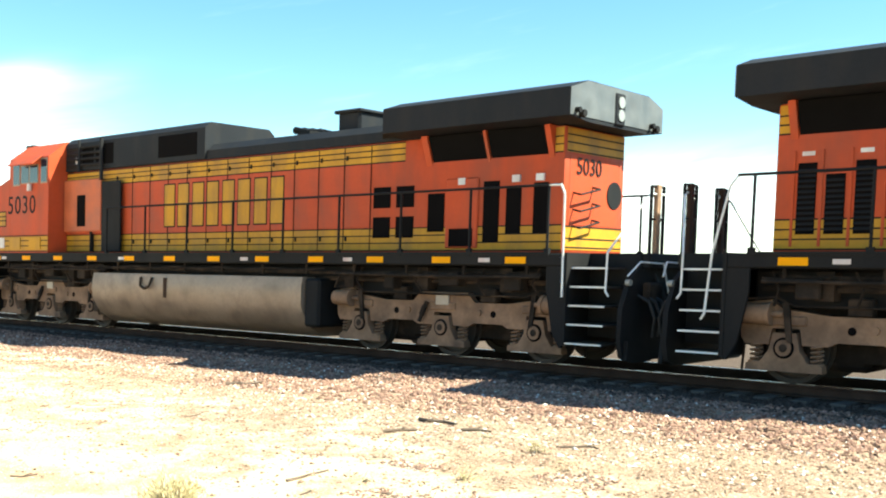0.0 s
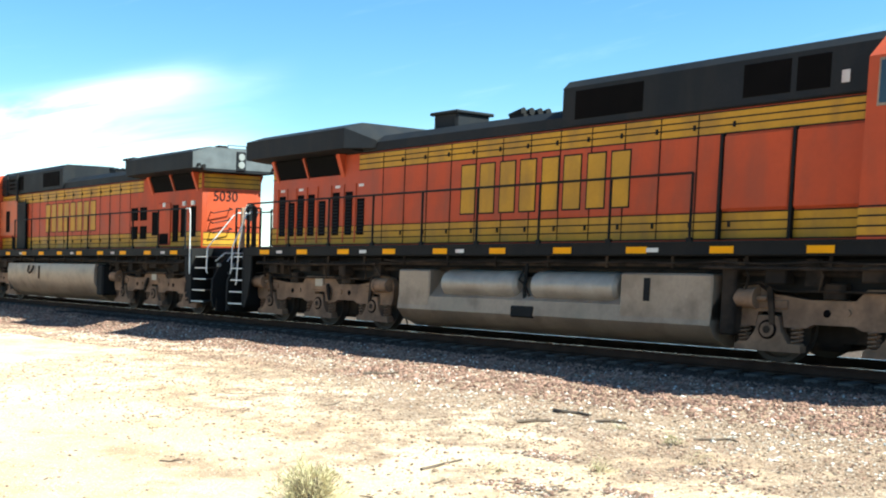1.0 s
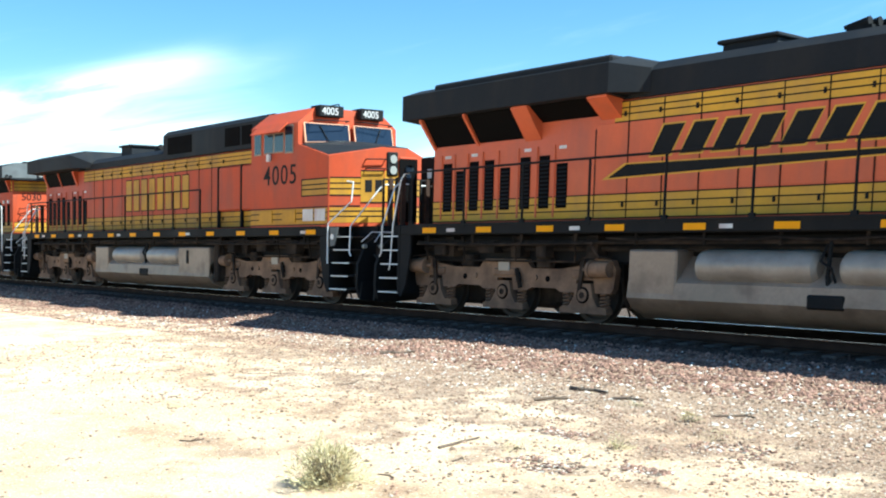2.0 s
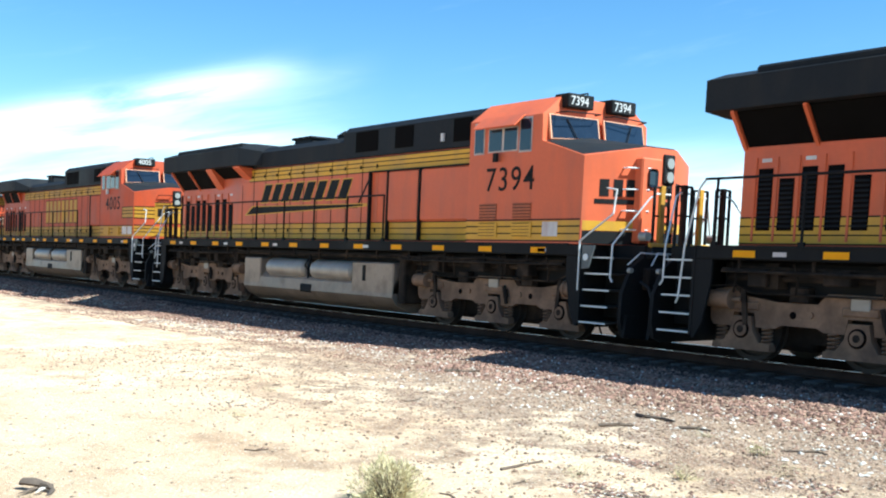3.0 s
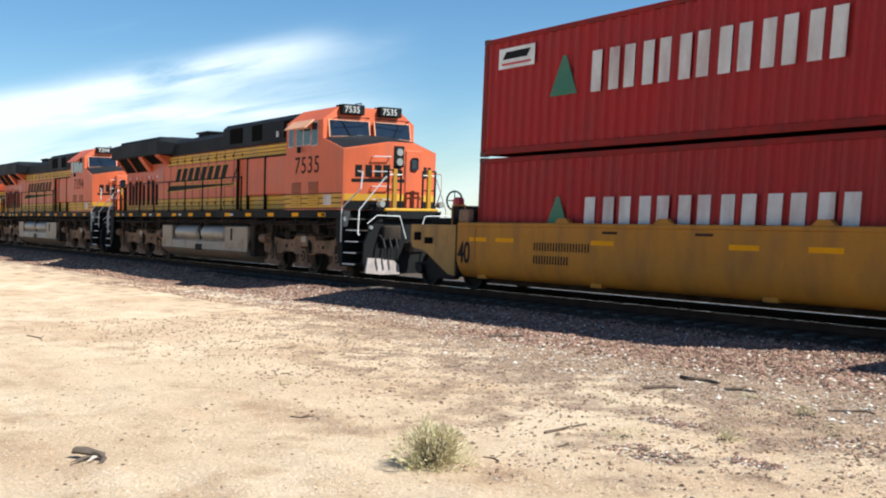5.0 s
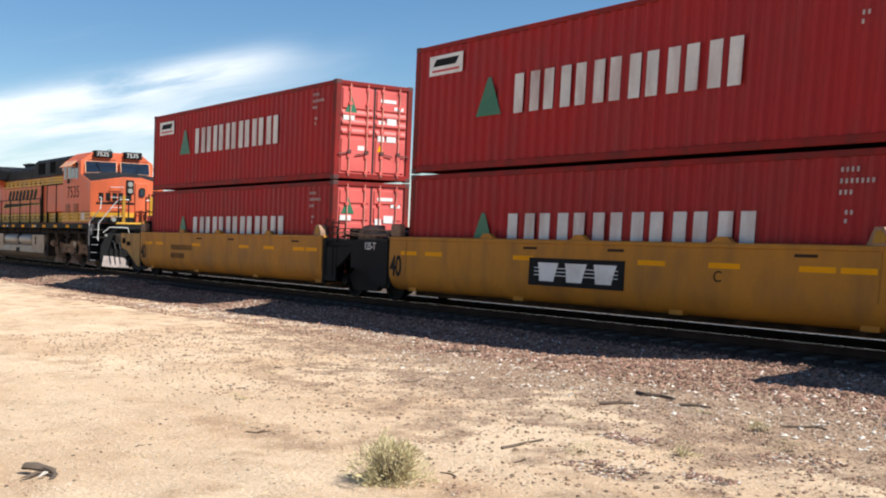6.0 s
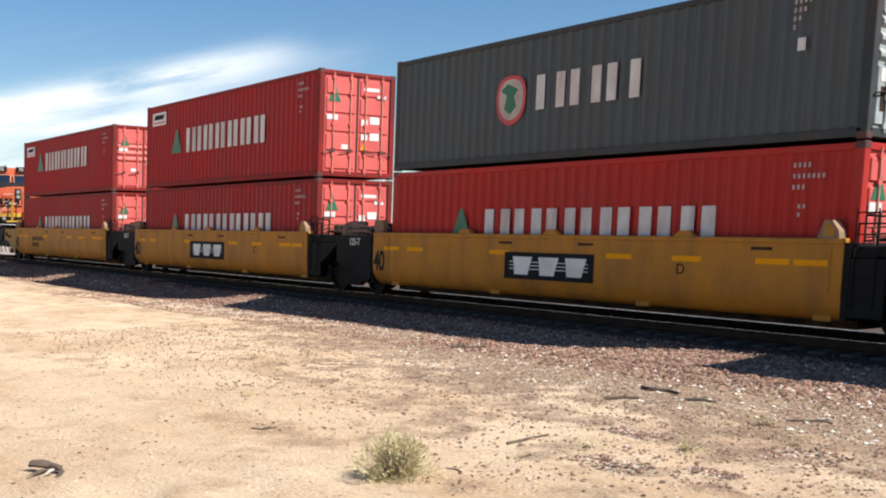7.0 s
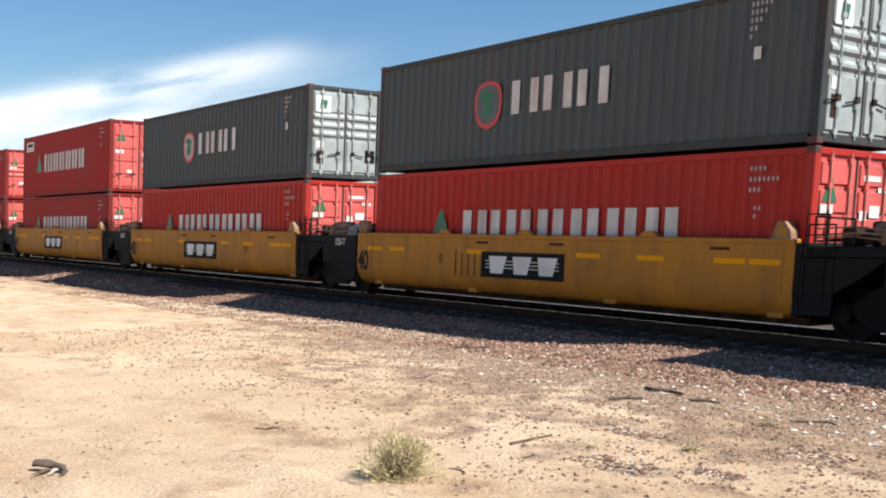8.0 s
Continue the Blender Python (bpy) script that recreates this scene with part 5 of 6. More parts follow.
def end_gear(parent, x, f, plow=None, post=None, tall=False):
    """Platform, pilot, coupler, hoses and end rails beyond the steps at x."""
    def plate(bm):
        rbox(bm, *sorted((x + f * 0.0, x + f * 1.15)), -0.78, 0.78, 1.62, 1.86, 0.02)
        prism(bm, [(-1.32, 0.24), (-1.1, 0.16), (1.1, 0.16), (1.32, 0.24), (1.4, 0.5), (1.38, 1.0), (1.16, 1.45), (0.9, 1.62), (-0.9, 1.62), (-1.16, 1.45), (-1.38, 1.0), (-1.4, 0.5)], "x", *sorted((x + f * 0.95, x + f * 1.03)))
    plow, post = plow or BLACK, post or RUST
    one("pilot", BLACK, parent, plate)
    for blade in ([(-1.36, 0.2), (-0.9, 0.15), (-0.3, 0.15), (-0.34, 0.4), (-0.5, 0.52), (-0.95, 0.58), (-1.3, 0.6)], [(0.55, 0.15), (1.1, 0.15), (1.3, 0.2), (1.28, 0.5), (0.9, 0.46), (0.6, 0.3)]):
        one("snow_plow", plow, parent, lambda bm: prism(bm, blade, "x", *sorted((x + f * 1.035, x + f * 1.10))))
    one("coupler", GREYBODY, parent, lambda bm: (rbox(bm, *sorted((x + f * 0.9, x + f * 1.40)), -0.13, 0.13, 0.76, 1.02, 0.03), rbox(bm, *sorted((x + f * 1.3, x + f * 1.52)), -0.22, 0.2, 0.7, 1.06, 0.06)))
    for y in (-0.95, -0.75, -0.55, 0.55, 0.75, 0.95):
        one("air_hose", RUBBER, parent, pipe, [(x + f * 1.05, y, 1.2), (x + f * 1.25, y, 1.1), (x + f * 1.35, y * 0.98, 0.85), (x + f * 1.3, y * 0.95, 0.55)], 0.025)
    one("jumper_cable", RUBBER, parent, pipe, [(x + f * 1.0, 0.4, 1.55), (x + f * 1.25, 0.3, 1.0), (x + f * 1.45, 0.25, 1.3)], 0.03)
    one("pilot_clutter", GREYBODY, parent, lambda bm: (rbox(bm, *sorted((x + f * 1.03, x + f * 1.2)), -0.9, -0.35, 1.05, 1.45, 0.03), rbox(bm, *sorted((x + f * 1.03, x + f * 1.16)), 0.35, 0.8, 1.1, 1.4, 0.03)))
    for a, b in ((-0.75, -0.35), (0.35, 0.75)):
        def rails_(bm):
            for y in (a, b):
                rod(bm, (x + f * 1.1, y, 1.86), (x + f * 1.1, y, 2.92), 0.03)
            rod(bm, (x + f * 1.1, a, 2.92), (x + f * 1.1, b, 2.92), 0.022)
            rod(bm, (x + f * 1.1, a, 2.4), (x + f * 1.1, b, 2.4), 0.018)
        one("end_rail", BLACK, parent, rails_)
    one("end_post", post, parent, lambda bm: [rbox(bm, *sorted((x + f * 1.06, x + f * 1.14)), y - 0.06, y + 0.06, 1.86, 2.95, 0.01) for y in (-0.55, 0.55)])
    for s in S2:
        if tall:
            grab = [(x, s * 1.52, 1.15), (x - f * 0.02, s * 1.52, 2.8), (x - f * 0.1, s * 1.5, 2.94), (x - f * 0.4, s * 1.48, 2.95)]
        elif f > 0:
            grab = [(x + 0.02, s * 1.52, 1.0), (x + 0.02, s * 1.52, 1.92), (x + 0.62, s * 1.3, 2.42), (x + 0.66, s * 1.28, 2.86), (x + 0.42, s * 1.28, 2.9)]
        else:
            grab = [(x - 0.36, s * 1.5, 0.9), (x - 0.30, s * 1.52, 0.98), (x - 0.22, s * 1.52, 1.86), (x + 0.0, s * 1.5, 2.8), (x + 0.1, s * 1.48, 2.94), (x + 0.4, s * 1.48, 2.95)]
        one("grab_rail", WHITE, parent, pipe, grab, 0.018)
        one("step_rail", WHITE, parent, pipe, [(x + f * 0.80, s * 1.42, 1.18), (x + f * 0.74, s * 1.42, 1.26), (x + f * 0.74, s * 1.4, 1.86), (x + f * 1.06, s * 0.82, 2.72), (x + f * 1.1, s * 0.7, 2.8), (x + f * 1.12, s * 0.34, 2.8)], 0.018)
        one("uncoupling_lever", WHITE, parent, pipe, [(x + f * 1.08, s * 1.34, 1.5), (x + f * 1.16, s * 1.1, 1.72), (x + f * 1.18, s * 0.4, 1.70), (x + f * 1.2, s * 0.2, 1.1)], 0.014, 5)
        if f > 0:
            box_ = one("step_light_box", ROOFGREY, parent, lambda bm: prism(bm, [(x + 0.05, 1.84), (x + 0.05, 1.40), (x + 0.24, 1.42), (x + 0.38, 1.84)], "y", *both(1.46, 1.495, s)))
            one("step_light", WHITE, box_, rod, (x + 0.17, s * 1.495, 1.62), (x + 0.17, s * 1.51, 1.62), 0.065, 14)
    one("marker_lamp", LENS, parent, lambda bm: [rod(bm, (x + f * 0.98, s * 1.2, 1.4), (x + f * 1.06, s * 1.2, 1.4), 0.05, 12) for s in S2])


def make_locomotive(style, number, x, turn, label):
    """Hood unit in its own space: the rear is at x = 0 and the cab towards +x. style: heritage, swoosh or old."""
    lo = thing("locomotive", label, "locomotive", "locomotives of the train")
    swoosh = style == "swoosh"
    paint, band = (ORANGE, YELLOW) if swoosh else (OLDORANGE, OLDYELLOW)
    N = 19.92 if swoosh else 19.5 if style == "heritage" else 19.4          # corner of the nose
    CAB = N - 3.42 if swoosh else N - 3.45 if style == "heritage" else N - 3.35  # rear of the cab
    WING = 6.05 if swoosh else 4.6
    # frame and deck
    one("frame", BLACK, lo, lambda bm: (rbox(bm, 0.0, N, -1.5, 1.5, 1.64, 1.85, 0.02), rbox(bm, 0.2, N - 0.2, -0.98, 0.98, 1.08, 1.64, 0.05)))
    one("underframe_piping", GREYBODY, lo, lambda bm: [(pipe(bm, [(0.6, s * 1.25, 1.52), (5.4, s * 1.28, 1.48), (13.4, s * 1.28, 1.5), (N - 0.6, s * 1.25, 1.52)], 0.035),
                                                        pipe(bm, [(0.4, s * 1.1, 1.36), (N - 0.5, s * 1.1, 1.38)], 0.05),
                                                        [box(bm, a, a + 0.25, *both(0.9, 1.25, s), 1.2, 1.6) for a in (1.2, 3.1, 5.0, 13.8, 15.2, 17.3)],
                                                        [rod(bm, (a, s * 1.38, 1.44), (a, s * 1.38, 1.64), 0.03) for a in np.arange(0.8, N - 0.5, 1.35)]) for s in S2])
    for s in S2:
        one("hanging_cable", GREYBODY, lo, pipe, [(5.6 + 0.22 * i, s * 1.44, 1.56 - 0.035 * abs(math.sin(i * 0.42))) for i in range(int((N - 6.6) / 0.22))], 0.016, 5)
        for a, b in ((0.5, 5.3), (N - 6.0, N - 0.5)):
            one("deck_pipe", GREYBODY, lo, pipe, [(a, s * 1.43, 1.46), (a + 2.2, s * 1.43, 1.45), (b, s * 1.43, 1.47)], 0.026, 6)
        one("brake_pipe", GREYBODY, lo, pipe, [(0.5, s * 1.4, 1.5), (2.0, s * 1.38, 1.42), (5.2, s * 1.4, 1.46), (5.4, s * 1.36, 1.2)], 0.022, 6)
        for a, b, z0, z1 in ((0.95, 1.3, 1.22, 1.5), (2.3, 2.75, 1.28, 1.52), (3.85, 4.1, 1.2, 1.5), (N - 4.9, N - 4.55, 1.22, 1.5), (N - 3.4, N - 2.95, 1.26, 1.52), (N - 1.9, N - 1.55, 1.2, 1.5)):
            one("junction_box", GREYBODY, lo, rbox, a, b, *both(1.1, 1.36, s), z0, z1, 0.02)
        for a in (0.6, 1.75, 3.2, 4.7, N - 5.3, N - 4.1, N - 2.5, N - 1.1):
            one("sand_hose", GREYBODY, lo, pipe, [(a, s * 1.3, 1.6), (a + 0.12, s * 1.34, 1.35), (a + 0.02, s * 1.24, 1.12)], 0.02, 5)
    one("rain_gutter", BLACK, lo, lambda bm: [box(bm, 0.3, N - 0.3, *both(1.5, 1.52, s), 1.83, 1.87) for s in S2])
    one("reflector", AMBER, lo, lambda bm: [box(bm, a, a + 0.42, *both(1.5, 1.506, s), 1.68, 1.79) for s in S2 for a in np.arange(0.75, N - 0.4, 1.62)])
    one("data_plate", DULLWHITE, lo, lambda bm: [box(bm, a, a + 0.24, *both(1.5, 1.506, s), 1.70, 1.77) for s in S2 for a in (1.5, 4.8, 7.9, 12.5, N - 1.15)])
    # hood with its stepped roof
    hw = 0.96
    top = 4.58 if swoosh else 4.34
    one("hood", paint, lo, lambda bm: rbox(bm, 0.42, CAB + 0.05, -hw, hw, 1.86, 3.98, 0.04, 2))
    def upper(bm):
        ring = [(-hw, 3.985), (-hw, top - 0.16), (-hw + 0.2, top), (hw - 0.2, top), (hw, top - 0.16), (hw, 3.985)]
        prism(bm, ring, "x", 0.45, CAB + 0.02)
        step = 10.6 if swoosh else 10.1
        z1 = 4.79 if swoosh else 4.84
        hw2 = hw + (0.02 if swoosh else 0.05)
        prism(bm, [(-hw2, 4.0), (-hw2, z1 - 0.14), (-hw2 + 0.16, z1), (hw2 - 0.16, z1), (hw2, z1 - 0.14), (hw2, 4.0)], "x", step, CAB)
    one("hood_roof", ROOFBLACK, lo, upper)
    one("roof_vent", DARK, lo, lambda bm: [rbox(bm, a, b, *both(hw + 0.02, hw + (0.035 if swoosh else 0.06), s), 4.11, 4.62, 0.004) for s in S2 for a, b in (((11.2, 12.2), (12.95, 13.7), (15.25, 15.9)) if swoosh else ((10.4, 11.9), (13.82, 14.62), (14.72, 15.25)))])
    one("roof_plate", DULLWHITE, lo, lambda bm: [box(bm, CAB - 1.68 if swoosh else CAB - 0.62, CAB - 1.58 if swoosh else CAB - 0.5, *both(hw + 0.02, hw + 0.066, s), 4.15, 4.33) for s in S2])
    def stack(bm):
        a, b, h = {"old": (5.7, 6.35, 0.42), "heritage": (5.95, 6.7, 0.36), "swoosh": (7.1, 8.1, 0.20)}[style]
        rbox(bm, a, b, -0.5, 0.5, top - 0.02, top + h, 0.05)
        rbox(bm, a - 0.06, b + 0.06, -0.56, 0.56, top + h - 0.04, top + h + 0.03, 0.02)
    one("silencer", ROOFBLACK, lo, stack)
    hx = {"old": 7.3, "heritage": 8.0, "swoosh": 9.1}[style]
    one("air_horn", BLACK, lo, lambda bm: [rod(bm, (hx + 0.08 * i, -0.25 + 0.16 * i, top + 0.16), (hx + 0.4 + 0.08 * i, -0.25 + 0.16 * i, top + 0.2), 0.035, 8, 0.085) for i in range(4)] + [box(bm, hx + 0.05, hx + 0.45, -0.3, 0.35, top, top + 0.15)])
    # radiator wings at the rear
    def wing(bm):
        edge = 4.56 if swoosh else 4.5
        prism(bm, [(-1.5, 4.05), (-1.5, edge), (-1.0, edge + 0.16), (1.0, edge + 0.16), (1.5, edge), (1.5, 4.05), (0.9, 3.99), (-0.9, 3.99)], "x", 0.0, WING - 0.5)
        loft(bm, [[(WING - 0.5, y, z) for y, z in ((-1.5, 4.05), (-1.5, edge), (-1.0, edge + 0.16), (1.0, edge + 0.16), (1.5, edge), (1.5, 4.05))],
                  [(WING, y, z) for y, z in ((-0.97, 4.05), (-0.97, top - 0.12), (-0.75, top), (0.75, top), (0.97, top - 0.12), (0.97, 4.05))]])
    one("radiator_wing", ROOFBLACK, lo, wing)
    if swoosh:
        one("radiator_grille", ROOFBLACK, lo, lambda bm: rbox(bm, 0.85, WING - 0.55, -1.38, 1.38, 4.5, 4.72, 0.04))
    if not swoosh:
        # lighter sheet over the black wing end; its sunlit look is in the colour
        one("wing_end", ROOFGREY, lo, prism, [(-1.5, 4.06), (-1.5, 4.49), (-1.0, 4.65), (1.0, 4.65), (1.5, 4.49), (1.5, 4.06)], "x", -0.012, -0.001)
    if swoosh:
        # sloping intake screens below the wing
        for s in S2:
            for k, (a, b) in enumerate(((0.52, 1.74), (1.84, 3.1), (3.56, 4.98))):
                z0 = 3.48 if k < 2 else 3.74
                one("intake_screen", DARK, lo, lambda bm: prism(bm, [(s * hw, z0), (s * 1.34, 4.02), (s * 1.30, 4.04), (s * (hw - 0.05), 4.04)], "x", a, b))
            one("intake_bracket", paint, lo, lambda bm: [prism(bm, [(s * hw, 3.42), (s * 1.40, 4.0), (s * 1.40, 4.05), (s * (hw - 0.05), 4.05)], "x", a, b) for a, b in ((0.43, 0.50), (1.76, 1.82), (3.12, 3.54))]
                + [prism(bm, [(s * hw, 3.66), (s * 1.40, 4.0), (s * 1.40, 4.05), (s * (hw - 0.05), 4.05)], "x", 5.0, 5.45)])
    else:
        for s in S2:
            for a, b in ((0.75, 1.95), (2.05, 3.3)):
                one("radiator_screen", DARK, lo, lambda bm: prism(bm, [(s * hw, 3.52), (s * 1.10, 3.93), (s * 1.10, 3.98), (s * (hw - 0.04), 3.98)], "x", a, b))
            one("screen_frame", paint, lo, lambda bm: [prism(bm, [(s * hw, 3.46), (s * 1.14, 3.95), (s * 1.14, 3.99), (s * (hw - 0.04), 3.99)], "x", a, b) for a, b in ((0.62, 0.73), (1.97, 2.03), (3.32, 3.46))])
    # yellow bands with black pinstripes
    up0, up1 = 3.60, 3.93
    ux = 5.3 if swoosh else WING - 0.6
    one("upper_stripe", band, lo, lambda bm: [box(bm, ux, CAB, *both(hw, hw + 0.005, s), up0, up1) for s in S2])
    one("lower_stripe", band, lo, lambda bm: [box(bm, 0.44, CAB, *both(hw, hw + 0.005, s), 1.92, 2.32) for s in S2])
    def lines(bm):
        for s in S2:
            for z in (up0 - 0.02, up0 + 0.11, up0 + 0.22, up1):
                box(bm, ux, CAB, *both(hw + 0.004, hw + 0.009, s), z, z + 0.022)
            for z in (1.90, 2.04, 2.18, 2.32):
                box(bm, 0.44, CAB, *both(hw + 0.004, hw + 0.009, s), z, z + 0.022)
    one("pinstripe", BLACK, lo, lines)
    if not swoosh:
        for s in S2:
            one("corner_stripe", band, lo, box, 0.45, 0.615, *both(hw, hw + 0.005, s), 3.53, 3.95)
            one("corner_pinstripe", BLACK, lo, lambda bm: [box(bm, 0.45, 0.615, *both(hw + 0.004, hw + 0.009, s), z, z + 0.022) for z in (3.53, 3.66, 3.79)])
    # engine-room doors with latches along the hood
    first = None
    xs = np.arange(4.9, 11.6 if swoosh else CAB - 2.6, 0.74)
    for s in S2:
        for a in xs:
            if first is None:
                bm = bmesh.new()
                rbox(bm, 0.0, 0.70, -0.010, 0.010, 0.0, 1.22, 0.006)
                first = part("hood_door", bm, paint, lo)
                first.location = (a, s * hw, 2.36)
            else:
                share("hood_door", first.data, lo, (a, s * hw, 2.36))
    one("door_latch", BLACK, lo, lambda bm: [box(bm, a + 0.62, a + 0.66, *both(hw + 0.01, hw + 0.03, s), z, z + 0.09) for s in S2 for a in xs for z in (2.1, 3.68)])
    one("door_seam", BLACK, lo, lambda bm: [box(bm, a - 0.03, a - 0.012, *both(hw + 0.008, hw + 0.014, s), 1.92, 3.93 if a > ux else 3.5) for s in S2 for a in list(xs)[::1]])
    one("equipment_cover", paint, lo, lambda bm: [rbox(bm, a, b, *both(hw, hw + 0.09, s), 2.36, 3.56, 0.03) for s in S2 for a, b in (((12.82, 14.06), (14.16, CAB - 0.04)) if swoosh else ((CAB - 2.5, CAB - 1.32), (CAB - 1.26, CAB - 0.06)))])
    one("cover_gap", BLACK, lo, lambda bm: [box(bm, a, a + 0.05, *both(hw, hw + 0.1, s), 1.9, 3.58) for s in S2 for a in ((11.95, 12.76, 14.08) if swoosh else (CAB - 2.56, CAB - 1.31))])
    if swoosh:
        one("cover_edge", BLACK, lo, lambda bm: [prism(bm, [(11.3, 2.76), (11.36, 2.72), (12.0, 3.54), (11.95, 3.58)], "y", *both(hw + 0.008, hw + 0.014, s)) for s in S2] + [box(bm, 8.2, 11.36, *both(hw + 0.008, hw + 0.013, s), 2.71, 2.74) for s in S2] + [box(bm, 11.95, CAB, *both(hw + 0.008, hw + 0.1, s), 3.57, 3.60) for s in S2])
    # louvred doors at the rear
    if swoosh or style == "heritage":
        slots = [0.75, 1.15, 1.55, 2.0, 2.45, 3.0, 3.5, 3.95]
        for s in S2:
            for k, a in enumerate(slots):
                z1 = 3.12 if k % 3 != 1 else 2.95
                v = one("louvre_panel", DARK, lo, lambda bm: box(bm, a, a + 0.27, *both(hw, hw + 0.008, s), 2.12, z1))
                one("louvre_slat", BLACK, v, lambda bm: [prism(bm, [(s * (hw + 0.008), z), (s * (hw + 0.03), z - 0.03), (s * (hw + 0.03), z - 0.02), (s * (hw + 0.008), z + 0.012)], "x", a + 0.01, a + 0.26) for z in np.arange(2.2, z1 - 0.02, 0.075)])
        one("door_frame", paint, lo, lambda bm: [rbox(bm, a - 0.08, a - 0.04, *both(hw, hw + 0.02, s), 1.95, 3.3, 0.004) for s in S2 for a in slots])
        one("builder_plate", DULLWHITE, lo, lambda bm: [box(bm, a, a + 0.18, *both(hw, hw + 0.006, s), 3.22, 3.28) for s in S2 for a in (0.8, 1.6, 3.1, 4.0)])
    else:
        for s in S2:
            for a, b, z0, z1 in ((0.72, 1.02, 2.2, 3.05), (1.28, 1.6, 2.2, 3.0), (1.75, 2.1, 2.05, 3.12), (3.0, 3.4, 2.25, 2.95), (3.75, 4.2, 2.15, 2.55), (4.35, 4.8, 2.15, 2.55), (3.75, 4.2, 2.72, 3.12), (4.35, 4.8, 2.72, 3.12)):
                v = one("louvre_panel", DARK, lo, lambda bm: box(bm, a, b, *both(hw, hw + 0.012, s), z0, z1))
            one("rear_door", paint, lo, lambda bm: rbox(bm, 2.2, 2.95, *both(hw, hw + 0.04, s), 1.95, 3.2, 0.02))
            one("door_window", DARK, lo, lambda bm: box(bm, 2.3, 2.85, *both(hw + 0.04, hw + 0.045, s), 1.98, 2.3))
            one("builder_plate", DULLWHITE, lo, lambda bm: [box(bm, a, a + 0.16, *both(hw, hw + 0.046, s), 3.08, 3.2) for a in (0.8, 2.5, 1.3)])
        # rear face
        one("rear_stripe", band, lo, lambda bm: (box(bm, 0.414, 0.42, -0.9, 0.9, 1.92, 2.32), box(bm, 0.414, 0.42, -0.9, 0.9, 3.55, 3.95)))
        one("rear_pinstripe", BLACK, lo, lambda bm: [box(bm, 0.408, 0.416, -0.9, 0.9, z, z + 0.022) for z in (1.95, 2.1, 2.3, 3.56, 3.7, 3.83)])
        one("rear_grab_iron", BLACK, lo, lambda bm: [pipe(bm, [(0.42, y - 0.34, z + 0.1), (0.26, y - 0.34, z + 0.06), (0.26, y + 0.26, z - 0.06), (0.42, y + 0.26, z - 0.02)], 0.018) for y in (0.42,) for z in (2.34, 2.62, 2.90)])
        one("rear_emblem", BLACK, lo, lambda bm: rod(bm, (0.40, -0.62, 2.9), (0.42, -0.62, 2.9), 0.24, 20))
        sign("rear_number", number, 0.40, (0.405, 0.62, 3.2), (90, 0, 270), BLACK, lo)
        one("rear_headlight", LENS, lo, lambda bm: [rod(bm, (-0.06, 0, z), (0.02, 0, z), 0.1, 14) for z in (4.2, 4.42)])
        one("headlight_housing", ROOFBLACK, lo, lambda bm: rbox(bm, -0.04, 0.1, -0.16, 0.16, 4.02, 4.58, 0.03))
        for yy in (-1.2, 1.2):
            one("wing_lamp", BLACK, lo, lambda bm: (rod(bm, (-0.10, yy, 4.1), (-0.012, yy, 4.1), 0.06, 10), rod(bm, (-0.10, yy + 0.14, 4.14), (-0.012, yy + 0.14, 4.14), 0.045, 10)))
        one("roof_antenna", BLACK, lo, lambda bm: (pipe(bm, [(0.55, -0.5, 4.64), (0.55, -0.5, 4.80), (0.55, 0.1, 4.80), (0.55, 0.1, 4.64)], 0.012, 5), rbox(bm, 0.2, 0.45, 0.3, 0.6, 4.62, 4.74, 0.03)))
    one("rear_wall_panel", paint, lo, box, 0.40 if style != "old" else 0.416, 0.42, -0.8, 0.8, 2.34, 3.5)
    # painted name as plain bars
    for s in S2:
        y = s * (hw + 0.011)
        if swoosh:
            letter_bars(lo, BLACK, 6.0, 10.9, 2.96, 3.46, y, 4, slant=0.55 if s < 0 else -0.55, stroke=0.34, back=band)
            one("swoosh", BLACK, lo, lambda bm: prism(bm, [(5.2, 2.62), (5.6, 2.84), (11.6, 2.80), (11.6, 2.76), (7.0, 2.66)], "y", *sorted((y, y + s * 0.008))))
            one("swoosh_edge", band, lo, lambda bm: prism(bm, [(5.05, 2.59), (5.55, 2.865), (11.8, 2.82), (11.8, 2.74), (7.0, 2.63)], "y", *sorted((y, y + s * 0.004))))
        else:
            letter_bars(lo, band, 7.35, 11.75, 2.5, 3.46, y, 4, stroke=0.35, back=BLACK)
    # cab: side walls, roof with sloping edges, wide nose
    cw = 1.5
    F_ = N - 1.1 if swoosh else N - 1.22                       # foot of the windshield at the side
    HI = 4.78
    def cab(bm):
        # body with chamfered roof edges and a slightly raked front, then the wide nose
        sect = [(-cw, 1.86), (-cw, 4.38), (-0.98, HI), (0.98, HI), (cw, 4.38), (cw, 1.86)]
        def front(y, z):
            return F_ + 0.10 * (1 - abs(y) / cw) - 0.16 * max(0.0, z - 3.86) / 0.86
        loft(bm, [[(CAB, y, z) for y, z in sect], [(front(y, z), y, z) for y, z in sect]])
        bmesh.ops.bevel(bm, geom=[e for e in bm.edges if len(e.link_faces) == 2 and e.calc_face_angle(0) > 0.25], offset=0.03, segments=2, affect="EDGES", profile=0.5)
    one("cab", paint, lo, cab)
